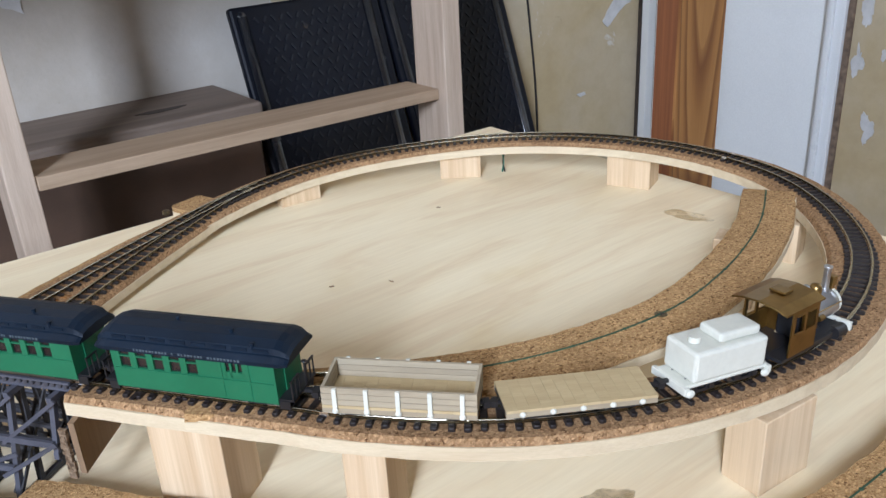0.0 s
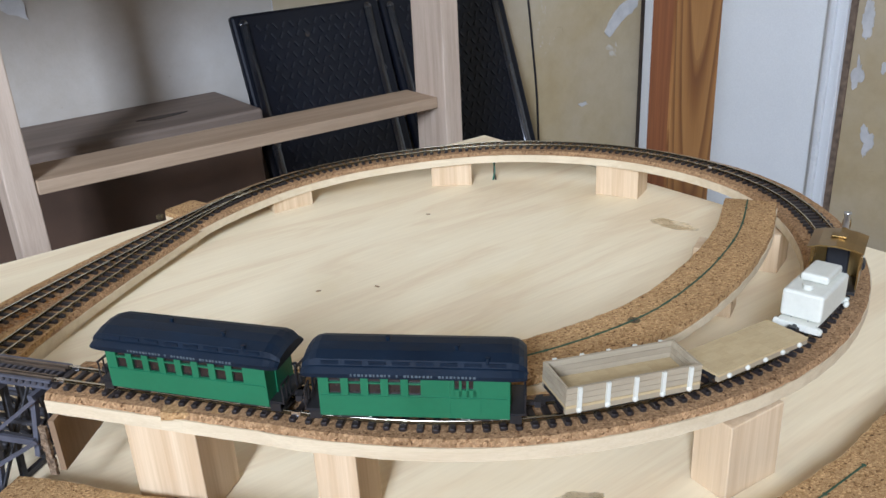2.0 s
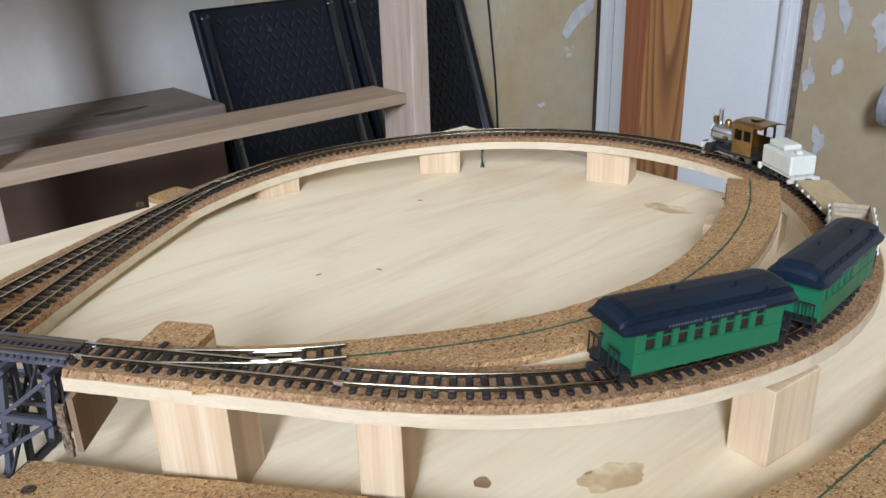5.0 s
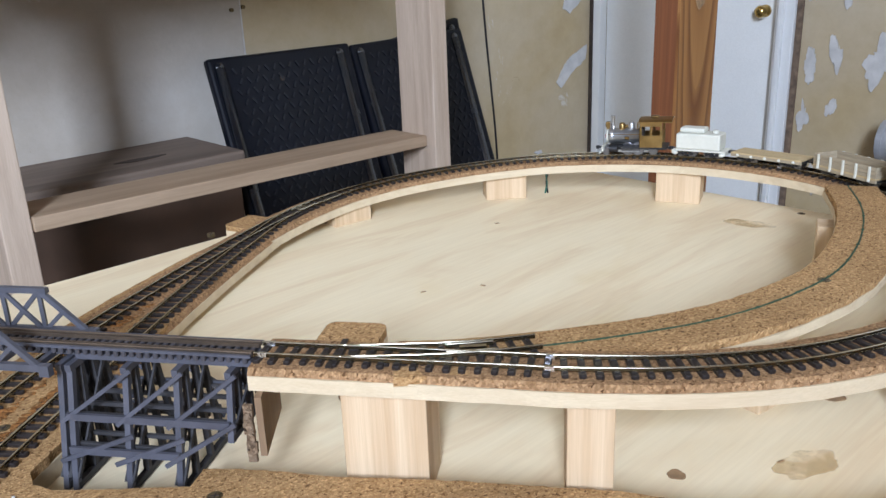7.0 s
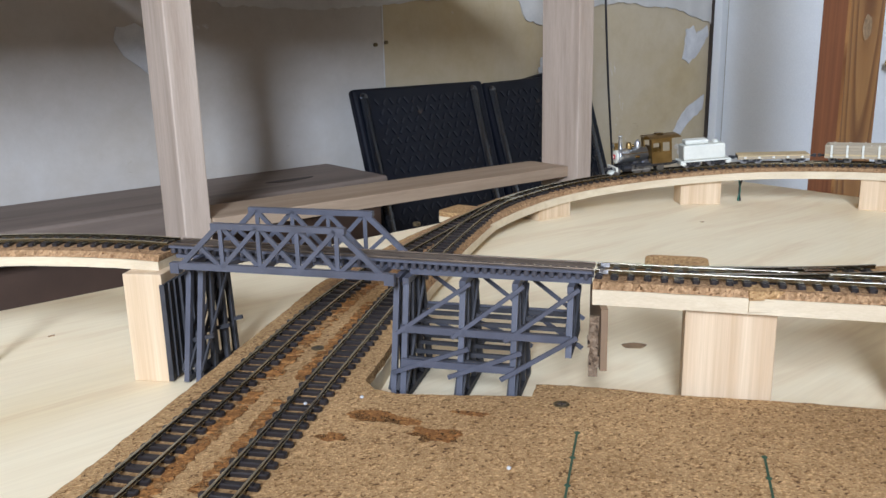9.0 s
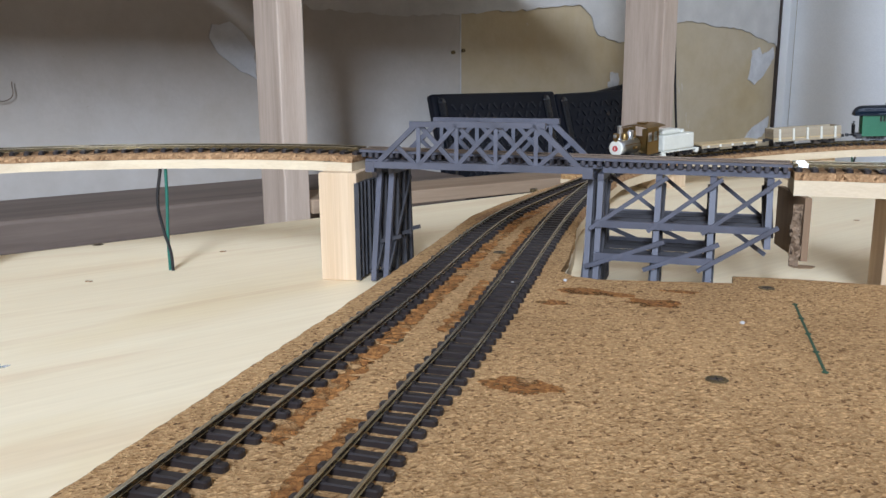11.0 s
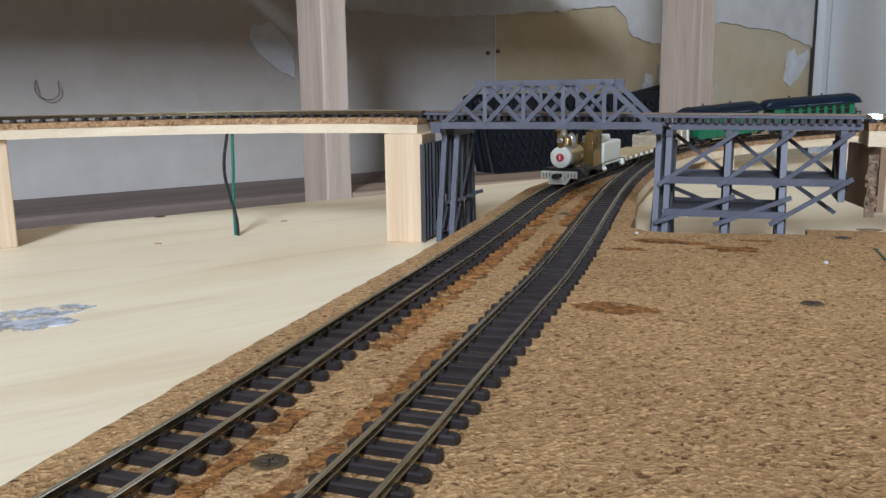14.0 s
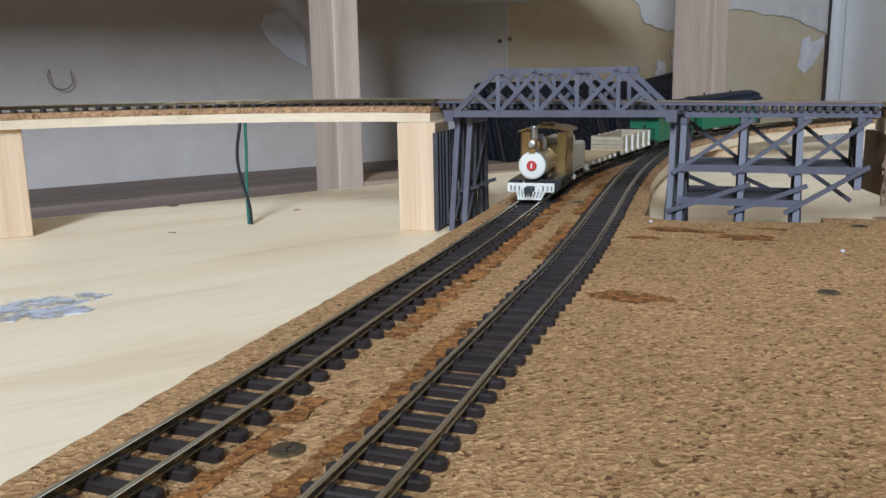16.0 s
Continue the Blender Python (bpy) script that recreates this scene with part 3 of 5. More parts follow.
part("beam", boxed(LEFT_U, 1.0, 1.44, 1.649, -0.128, -0.078, bevel=0.006), M["old_plank"], pl)
ob = prism(bmesh.new(), blob(0.042, 40, 0.6, 0.26), -0.0775, -0.0775 + .0008, m=Matrix.Translation((0.84, 1.52, 0)))
part("stain", ob, M["gap"], pl)
room_box("wainscot_panel", LEFT_U, 1.0, 1.47, 1.648, FLOOR_Z, -0.13, M["panel"])
tagged(bpy.data.objects["wainscot_panel"], "dark brown smooth low wall panel under the beam", "panel", kind="structure")


def rubber_ramp(u0, u1, z_top, m):
    """A black moulded ramp on end: tread plate, raised side ribs, diamond studs."""
    w = u1 - u0
    h = (z_top - FLOOR_Z) * 1.0485
    t = thing("black_ramp", "black moulded plastic ramp with diamond tread leaning on wall", "ramp", "leaning ramps", m=m)
    part("tread_plate", boxed(0, w, 0, 0.02, 0, h, bevel=0.006), M["black"], t)
    for x in (0.022, w - 0.03):
        bm = bmesh.new()
        cyl(bm, (x, -0.001, 0.02), (x, -0.001, h - 0.02), 0.011, n=28)
        ball(bm, (x, -0.001, h - 0.02), 0.011)
        bmesh.ops.scale(bm, vec=(1, 0.55, 1), verts=bm.verts)
        part("side_rib", bm, M["black_gloss"], t, smooth=True)
    bm = bmesh.new()
    nx, nz = int((w - 0.08) / 0.018), int(min(h, 0.5) / 0.02)
    for i in range(nx):
        for k in range(nz):
            x, z = 0.05 + i * 0.018 + (0.009 if k % 2 else 0), h - 0.03 - k * 0.02
            if x < w - 0.045:
                a = radians(35 if (i + k) % 2 else -35)
                box(bm, -0.0022, 0.0022, -0.0022, 0.001, -0.0065, 0.0065, Matrix.Translation((x, 0, z)) @ Matrix.Rotation(a, 4, "Y"))
    part("tread_studs", bm, M["stud_black"], t)["kind"] = "stuff"
    bm = bmesh.new()
    cyl(bm, (w * 0.45, -0.002, h - 0.055), (w * 0.45, 0.002, h - 0.055), 0.005)
    part("plug", bm, M["gap"], t)
    return t


rubber_ramp(1.03, 1.365, 0.068, ROOM @ Matrix.Translation((1.03, 1.306, FLOOR_Z)) @ Matrix.Rotation(radians(-17.5), 4, "X"))
rubber_ramp(1.38, 1.72, 0.062, ROOM @ Matrix.Translation((1.40, 1.316, FLOOR_Z)) @ Matrix.Rotation(radians(-17.5), 4, "X") @ Matrix.Rotation(radians(-1.5), 4, "Y"))

rubber_ramp(1.38, 1.60, 0.028, ROOM @ Matrix.Translation((1.645, 1.60, FLOOR_Z)) @ Matrix.Rotation(radians(-1), 4, "X") @ Matrix.Rotation(radians(-9), 4, "Y"))


def tube(name, pts, r, mat, parent=None, label="", res=3):
    cu = bpy.data.curves.new(name, "CURVE")
    cu.dimensions, cu.bevel_depth, cu.bevel_resolution = "3D", r, res
    sp = cu.splines.new("BEZIER")
    sp.bezier_points.add(len(pts) - 1)
    for bp, p in zip(sp.bezier_points, pts):
        bp.co = p
        bp.handle_left_type = bp.handle_right_type = "AUTO"
    cu.use_fill_caps = True
    cu.materials.append(mat)
    ob = new(name, cu)
    if parent:
        ob.parent = parent
    if label:
        ob["label"] = label
    return ob


cb = tube("wall_cable", [uv(1.80, 1.640, 0.62), uv(1.815, 1.640, 0.30), uv(1.825, 1.640, 0.17), uv(1.838, 1.640, 0.03), uv(1.85, 1.640, -0.07), uv(1.870, 1.640, -0.26), uv(1.88, 1.640, -0.84)], 0.0028, M["wire_black"])
tagged(cb, "thin black cable hanging down the back wall", "cable")
hk = tube("wall_hook", [uv(0.262, 1.648, 0.100), uv(0.258, 1.640, 0.090), uv(0.265, 1.640, 0.074), uv(0.288, 1.640, 0.075), uv(0.292, 1.642, 0.099)], 0.0008, M["joint"])
tagged(hk, "small bent dark wire hook in the wall", "hook")
for u, z in [(1.125, 0.149), (1.151, 0.153)]:
    bm = bmesh.new()
    cyl(bm, (u, 1.644, z), (u, 1.651, z), 0.0038)
    n = part("wall_screw", bm, M["screw"])
    n.matrix_basis = ROOM
    tagged(n, "dark screw head in the drywall", "screw", "wall screws")
PIPE_U, PIPE_V, PIPE_Z = 2.22, 0.785, -0.192
pp = thing("grey_pipe", "smooth grey duct pipe beside the door wall", "pipe", m=ROOM)
bm = bmesh.new()
cyl(bm, (PIPE_U, PIPE_V, PIPE_Z), (PIPE_U, PIPE_V - 0.6, PIPE_Z), 0.042, n=28)
cyl(bm, (PIPE_U, PIPE_V, PIPE_Z), (PIPE_U, PIPE_V + 0.012, PIPE_Z), 0.046, n=28)
part("duct", bm, M["pipe"], pp, smooth=False)
part("wall_bracket", boxed(PIPE_U - 0.01, DOOR_U - 0.002, PIPE_V - 0.3, PIPE_V - 0.28, PIPE_Z - 0.01, PIPE_Z + 0.01), M["gap"], pp)

# ---- the layout's table ----
table = thing("layout_table", "pale birch plywood layout board on a plain timber frame", "table", m=ROOM)
part("tabletop", boxed(-0.78, 0.985, -0.5, 0.797, -0.015, 0.0, bevel=0.001), M["board"], table)
for v in (-0.42, 0.70):
    part("frame_rail", boxed(-0.7, 0.88, v, v + 0.036, -0.105, -0.0155), M["stud"], table)
for u in (-0.66, 0.80):
    for v in (-0.384, 0.664):
        part("leg", boxed(u, u + 0.036, v, v + 0.036, FLOOR_Z, -0.106 + 0.0905), M["stud"], table)


def riser(p, ang, w, d, h, mat=None):
    """A block sawn from pine that carries the roadbed."""
    t = thing("riser_block", "pale sawn pine block carrying the raised roadbed", "wood block", "roadbed risers", m=Matrix.Translation((p[0], p[1], 0)) @ Matrix.Rotation(radians(ang), 4, "Z"))
    part("block", boxed(-w / 2, w / 2, 0, d, 0.0, h, bevel=0.0006), mat or M["pine"], t)
    return t


for p, ang, w, d, h in [((.0675, .589), -11, .038, .030, .0526), ((.1545, .572), -8, .020, .030, .0524), ((.024, 1.0115), 38, .040, .030, .0145), ((.172, 1.0685), 4, .040, .024, .0243), ((.330, 1.028), -25, .041, .03, .0302), ((.349, .613), 37, .037, .022, .0422), ((.383, .795), 66, .02, .028, .0480), ((.436, .868), 60, .03, .028, .0310), ((.2685, .650), 34, .030, .024, .0495), ((-.2108, .633), -6, .0208, .030, .0578), ((-.428, .600), 38, .024, .034, .0578)]:
    riser(p, ang, w, d, h)

# knots, flecks and spills on the board
for x, y, r, sq in [(.199, .594, .0045, .8), (.043, .683, .0068, .6), (.302, .655, .006, .6)]:
    k = part("board_knot", prism(bmesh.new(), blob(r, 22, 0.3, sq), 0.0, 0.0004), M["knotwood"], table)
    k.matrix_parent_inverse = ROOM.inverted()
    k.matrix_basis = Matrix.Translation((x, y, 0))
for x, y, r, sq, a in [(.262, .598, .017, .55, 30), (.372, .955, .022, .4, -38)]:
    k = part("amber_stain", prism(bmesh.new(), blob(r, 60, 0.5, sq), 0.0, 0.0003), M["amber"], table)
    k.matrix_parent_inverse = ROOM.inverted()
    k.matrix_basis = Matrix.Translation((x, y, 0)) @ Matrix.Rotation(radians(a), 4, "Z")
for x, y, a in [(.086, .833, 20), (.13, .84, -30), (.155, .99, 10), (-.30, .70, 40), (-.345, .62, 0), (.25, .60, 25), (.11, .70, 80)]:
    k = part("wood_sliver", boxed(-0.0019, 0.0019, -0.0005, 0.0005, 0, 0.0006, m=Matrix.Rotation(radians(a), 4, "Z")), M["knotwood"])
    k.matrix_basis = Matrix.Translation((x, y, 0))
    tagged(k, "tiny brown wood sliver lying on the board", "sliver", "slivers on the board")
sp = part("paint_spill", prism(bmesh.new(), blob(0.036, 70, 0.9, 0.42), 0.0, 0.0004), M["paintspill"])
sp.matrix_basis = Matrix.Translation((-.326, .468, 0)) @ Matrix.Rotation(radians(32), 4, "Z")
tagged(sp, "dried pale blue-white paint spill on the board", "paint spill")


# ---- roadbed ----
def offset_path(path, k):
    """The path moved sideways by k."""
    out = []
    for i, p in enumerate(path):
        d = path[min(i + 1, len(path) - 1)] - path[max(i - 1, 0)]
        out.append(p + Vector((-d.y, d.x, 0)).normalized() * k)
    return out


def roadbed(name, path, label, half=0.0195, mid=-.0078, low=-.0138, inner=None, start=None):
    """Plywood strip with a bevelled cork bed; its outer edge may begin narrower and widen along the first third."""
    t = thing(name, label, "roadbed")
    inner = inner or half
    start = start or half
    sub = path[::3] + ([path[-1]] if (len(path) - 1) % 3 else [])
    outer = [start + (half - start) * max(0.0, min(1.0, (i * 0.006 - 0.12) / 0.3)) for i in range(len(sub))]
    part("plywood_base", sweep(bmesh.new(), sub, [[(-o, low), (inner, low), (inner, mid), (-o, mid)] for o in outer], 0.0002), M["ply_edge"], t, "pale plywood edge")
    part("cork_bed", sweep(bmesh.new(), sub, [[(-o + .0005, mid + .0001), (inner - .0005, mid + .0001), (inner - .0028, -.0036), (0, -.0034), (-o + .0020, -.0036)] for o in outer], 0.0003), M["cork_dark"], t, "brown granular cork strip")
    return t


main_raised = [p for i, p in enumerate(MAIN) if i * 0.002 < 1.50]
roadbed("loop_roadbed", main_raised, "curved plywood and cork roadbed climbing round the loop", mid=-.0069, start=.0152)
roadbed("yard_roadbed", [p - Vector((0, 0, .0004)) for p in YARD[2:190]], "plywood and cork roadbed easing down to the yard", 0.0165, inner=0.0128)
roadbed("upper_roadbed", UPPER, "raised curved plywood and cork roadbed beyond the bridge", 0.0185, -.0068, -.0116)
br = thing("branch_roadbed", "bare curved cork roadbed with a green pencil line", "roadbed")
bsub = BRANCH[12::3]
part("plywood_base", sweep(bmesh.new(), bsub, [(-.0205, -.0125), (.0165, -.0125), (.0165, -.0075), (-.0205, -.0075)], 0.0002), M["ply_edge"], br, "pale plywood edge")
part("cork_bed", sweep(bmesh.new(), bsub, [(-.020, -.0074), (.016, -.0074), (.0155, -.0036), (-.0195, -.0036)], 0.0004), M["cork"], br, "bare tan cork strip")
part("pencil_line", sweep(bmesh.new(), BRANCH[40:-2:2], [(-.0005, -.0036), (.0005, -.0036), (.0005, -.0032), (-.0005, -.0032)], 0.00015), M["line"], br)
for i in range(55, len(BRANCH) - 6, 16):
    bm = bmesh.new()
    ball(bm, BRANCH[i] + Vector((0, 0, -.0033)), 0.0011, 1, 1, 0.35, 6)
    part("pencil_dot", bm, M["line"], br)


def pad(name, c, ang, w, d, z0, z1):
    t = thing(name, "small cork-topped plywood pad beside the turnout", "pad", "turnout pads", m=Matrix.Translation((*c, 0)) @ Matrix.Rotation(radians(ang), 4, "Z"))
    r = 0.005
    out = []
    for cx, cy, a0 in ((w / 2 - r, d / 2 - r, 0), (-w / 2 + r, d / 2 - r, 90), (-w / 2 + r, -d / 2 + r, 180), (w / 2 - r, -d / 2 + r, 270)):
        for k in range(5):
            a = radians(a0 + k * 22.5)
            out.append((cx + r * math.cos(a), cy + r * math.sin(a)))
    part("plywood_base", prism(bmesh.new(), out, z0, z1 - 0.0045), M["ply_edge"], t)
    part("cork_top", prism(bmesh.new(), [(x * 0.985, y * 0.985) for x, y in out], z1 - 0.0044, z1), M["cork"], t)
    return t


pad("turnout_pad", (.052, .628), -12, .030, .030, .0521, .0628)
pad("turnout_pad", (-.062, .968), 58, .034, .030, .0094, .0190)
part("support_foot", boxed(-.01, .01, -.01, .01, 0, .0094), M["pine"], bpy.data.objects["turnout_pad.001"])

# the low cork sheet that carries the yard tracks
SHEET = [(-.041, .93), (-.062, .858), (-.0735, .797), (-.0800, .737), (-.0845, .68), (-.0905, .628), (-.0955, .602), (-.090, .592), (-.079, .5865), (-.050, .585), (-.018, .584), (-.0155, .597), (.0, .596), (.02, .592), (.043, .586), (.102, .577), (.166, .564), (.21, .548), (.26, .543), (.30, .556), (.355, .589), (.395, .622), (.434, .664), (.50, .735), (.60, .68), (.50, -.1), (-.28, -.1), (-.252, .15), (-.2285, .317), (-.2185, .374), (-.2005, .465), (-.1875, .53), (-.1765, .59), (-.1665, .65), (-.148, .76), (-.128, .82), (-.10, .89), (-.075, .94)]
sheet = thing("yard_sheet", "wide flat cork sheet over plywood carrying two yard tracks", "cork sheet")
part("plywood_base", prism(bmesh.new(), [(x + (0.001 if x < -.1 else 0), y - 0.001) for x, y in SHEET], 0.0, 0.0094), M["ply_edge"], sheet)
part("cork_top", prism(bmesh.new(), SHEET, 0.0095, 0.0145, 0.0004), M["cork"], sheet, "tan pressed cork surface")
STAIN = [(-.0012, -.00005), (.0012, -.00005), (.0012, .0002), (-.0012, .0002)]
for path, off, lo, hi, wd in ((MAIN, .0125, .40, .60, .003), (MAIN, .0115, .60, .80, .0038), (YARD, -.0125, .50, .58, .0025), (YARD, -.012, .60, .72, .003), (MAIN, .0125, .25, .36, .0022), (YARD, -.0125, .28, .42, .0022)):
    pts = [Vector((p.x, p.y, .0146)) for p in offset_path(path, off) if lo < p.y < hi and p.x < -.06]
    part("glue_stain", sweep(bmesh.new(), pts, [(-wd, -.00005), (wd, -.00005), (wd, .0002), (-wd, .0002)], wd * .55), M["glue"], sheet)
for x, y, r, sq in [(-.080, .562, .013, .45), (-.062, .546, .010, .55), (-.045, .566, .007, .3), (-.10, .545, .006, .6), (-.112, .45, .012, .5)]:
    part("glue_stain", prism(bmesh.new(), blob(r, 60, 0.9, sq), 0.0145, 0.0147, m=Matrix.Translation((x, y, 0)) @ Matrix.Rotation(radians(-16), 4, "Z")), M["glue"], sheet)
for x, y in [(-.094, .582), (-.118, .575), (-.03, .52)]:
    part("foam_crumb", ball(bmesh.new(), (x, y, .0150), .0009, 1, 1.2, .7, 6), M["patch"], sheet)
for (x0, y0), (x1, y1) in [((-.002, .549), (-.017, .468)), ((.066, .53), (.053, .468)), ((.30, .527), (.40, .612))]:
    part("pencil_line", beam(bmesh.new(), (x0, y0, .0146), (x1, y1, .0146), .0009, .0004), M["line"], sheet)
    for k in range(5):
        f = k / 4
        part("pencil_dot", ball(bmesh.new(), (x0 + (x1 - x0) * f, y0 + (y1 - y0) * f, .0147), .0012, 1, 1, .3, 6), M["line"], sheet)


def screw(x, y, z):
    t = thing("screw", "sunk brass-coloured screw head in the cork", "screw", "cork screws", m=Matrix.Translation((x, y, z)))
    part("head", lathe(bmesh.new(), [(0.0036, -0.003), (0.0036, 0.0), (0.0031, 0.0003), (0.0012, 0.0001)], 16), M["screw"], t)
    s = bmesh.new()
    box(s, -0.0019, 0.0019, -0.0003, 0.0003, 0.0001, 0.0004)
    box(s, -0.0003, 0.0003, -0.0019, 0.0019, 0.0001, 0.0004)
    part("cross_slot", s, M["gap"], t)


for x, y in [(-.006, .576), (-.126, .643), (-.0525, .459), (-.159, .490), (-.184, .334)]:
    screw(x, y, .0145)
screw(.298, .673, .0605)
screw(.427, .977, .0)
screw(-.105, 1.0, .0)
screw(-.390, .716, .0)


# ---- track ----
RAILP = [(-.0008, -.0018), (.0008, -.0018), (.0008, -.0014), (.00035, -.0012), (.00035, -.0006), (.0006, -.0004), (.0006, -.00008), (.0005, .0001), (.00028, .0002), (-.00028, .0002), (-.0005, .0001), (-.0006, -.00008), (-.0006, -.0004), (-.00035, -.0006), (-.00035, -.0012), (-.0008, -.0014)]
G = 0.0105 / 2 + 0.0004


def offset(path, k):
    out = []
    for i, p in enumerate(path):
        d = path[min(i + 1, len(path) - 1)] - path[max(i - 1, 0)]
        n = Vector((-d.y, d.x, 0)).normalized()
        out.append(p + n * k)
    return out


tie_meshes = {}


def tie_mesh(length, width, height, mat):
    key = (round(length, 4), round(width, 4), mat)
    if key not in tie_meshes:
        bm = bmesh.new()
        prism(bm, [(sx * (width / 2 - e), sy * (length / 2 - f)) for sx, sy, e, f in [(1, 1, 0, .0007), (1, 1, .0005, .0002), (1, 1, .0011, 0), (-1, 1, .0011, 0), (-1, 1, .0005, .0002), (-1, 1, 0, .0007), (-1, -1, 0, .0007), (-1, -1, .0005, .0002), (-1, -1, .0011, 0), (1, -1, .0011, 0), (1, -1, .0005, .0002), (1, -1, 0, .0007)]], -height, 0)
        bmesh.ops.bevel(bm, geom=[e for e in bm.edges if all(v.co.z > -1e-5 for v in e.verts)], offset=0.0004, segments=1, affect="EDGES")
        for s in (-1, 1):
            for q in (-1, 1):
                box(bm, -width * 0.3, width * 0.3, s * G + q * 0.0012 - 0.0005, s * G + q * 0.0012 + 0.0005, 0, 0.0005)
        me = bpy.data.meshes.new("tie")
        bm.to_mesh(me)
        bm.free()
        me.materials.append(M[mat])
        tie_meshes[key] = me
    return tie_meshes[key]


def track(name, path, label, spacing=0.0098, length=0.0195, width=0.0031, height=0.0019, mat="tie", rail="rail", rails=(1, -1), start=0.002):
    t = thing(name, label, "railway track")
    for s in rails:
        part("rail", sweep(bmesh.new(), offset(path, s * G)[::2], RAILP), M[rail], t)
    s = start
    total = (len(path) - 1) * 0.002
    while s < total:
        p, q = at_len(path, s), at_len(path, min(s + 0.002, total))
        d = (q - p) if (q - p).length > 1e-6 else path[-1] - path[-2]
        jitter = random.uniform(-1.5, 1.5)
        L = length(s) if callable(length) else length
        ob = new("tie", tie_mesh(L, width, height, mat))
        ob.parent = t
        ob.matrix_basis = Matrix.Translation(p + Vector((0, 0, -0.0018))) @ Matrix.Rotation(math.atan2(d.y, d.x) + radians(jitter), 4, "Z") @ Matrix.Rotation(-math.atan2(d.z, d.to_2d().length), 4, "Y") @ Matrix.Diagonal((random.uniform(.92, 1.12), random.uniform(.96, 1.05), 1, 1))
        s += (spacing(s) if callable(spacing) else spacing) * random.uniform(0.95, 1.05)
    return t


def joiner(path, s, parent):
    for k in (1, -1):
        o = offset(path, k * G)
        i = int(s / 0.002)
        part("rail_joiner", sweep(bmesh.new(), o[max(0, i - 1):i + 2], [(-.0011, -.0017), (.0011, -.0017), (.0008, .0001), (-.0008, .0001)]), M["solder"], parent, "bright soldered rail joiner")


loop_track = track("loop_track", MAIN, "nickel rails on dark ties curving down round the loop", lambda s: .0070 if s < 1.3 else .0082)
for s in (0.004, 0.130, 0.735):
    joiner(MAIN, s, loop_track)
track("yard_track", YARD[20:], "nickel rails on dark ties along the cork yard", 0.0081)
upper_track = track("upper_track", UPPER, "nickel rails on dark ties on the upper curve", 0.0072)
deck = track("bridge_track", DECK, "brown weathered rails on close-set grey bridge ties", 0.0039, 0.017, 0.0023, 0.0026, "deck_tie", "rail_brown")
GR = [(-.0004, -.0018), (.0004, -.0018), (.0004, -.0004), (-.0004, -.0004)]
for s in (1, -1):
    part("guard_rail", sweep(bmesh.new(), offset(DECK, s * 0.0031)[::4], GR), M["rail_brown"], deck)
    part("timber_guard", sweep(bmesh.new(), offset(DECK, s * 0.0078)[::4], [(-.0007, -.0018), (.0007, -.0018), (.0007, -.0006), (-.0007, -.0006)]), M["trestle"], deck)


def turnout(name, main, other, label, shift):
    """Diverging rails, points, frog and long ties."""
    t = thing(name, label, "railway turnout")
    for s in (1, -1):
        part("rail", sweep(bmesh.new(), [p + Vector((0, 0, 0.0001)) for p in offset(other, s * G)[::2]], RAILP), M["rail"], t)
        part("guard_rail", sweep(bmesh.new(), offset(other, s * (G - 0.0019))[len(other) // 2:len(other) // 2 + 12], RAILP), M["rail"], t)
    n = len(other)
    for i in range(2, n - 1, 4):
        a = other[i]
        d = other[min(n - 1, i + 1)] - other[i - 1]
        ob = new("tie", tie_mesh(0.0195, 0.0031, 0.0019, "tie"))
        ob.parent = t
        ob.matrix_basis = Matrix.Translation(a + Vector((0, 0, -0.0019))) @ Matrix.Rotation(math.atan2(d.y, d.x), 4, "Z")
    part("throw_bar", boxed(-.0013, .0013, -.012, .016, -.0026, -.0019, m=Matrix.Translation(main[shift]) @ Matrix.Rotation(math.atan2(DIR.y, DIR.x), 4, "Z")), M["tie"], t)
    f = other[n // 2 + 6]
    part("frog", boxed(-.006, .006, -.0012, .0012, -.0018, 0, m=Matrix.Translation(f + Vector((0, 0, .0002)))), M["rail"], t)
    return t


turnout("near_turnout", MAIN, BRANCH[:46], "dark turnout with polished diverging rails before the branch", 18)
turnout("far_turnout", YARD, YARD[:34], "dark turnout with thin rails where the yard tracks part", 8)

# feeder wires under the upper curve and the loop
w = thing("feeder_wires", "twisted green and black feeder wires from track to board", "wire", "feeder wires")
tube("green_wire", [(-.3125, .650, 0), (-.3125, .650, .02), (-.3115, .650, .04), (-.311, .650, .0585)], .0009, M["wire_green"], w)
tube("black_wire", [(-.3105, .649, 0), (-.311, .649, .010), (-.3145, .649, .024), (-.3165, .649, .038), (-.3135, .649, .0585)], .0009, M["wire_black"], w)
w = thing("feeder_wires", "dark green and black feeder wires from track to board", "wire", "feeder wires")
tube("green_wire", [(.213, 1.085, 0), (.2145, 1.085, .01), (.213, 1.085, .0235)], .0009, M["wire_green"], w)
tube("black_wire", [(.2155, 1.085, 0), (.214, 1.085, .012), (.2165, 1.085, .0235)], .0009, M["wire_black"], w)


# ---- bridge and trestle ----
def along(x, off=0.0, z=0.0):
    """A point by x on the bridge's line, off to its left, at height z."""
    p = straight(x)
    return Vector((p.x, p.y, 0)) + NRM * off + Vector((0, 0, z))


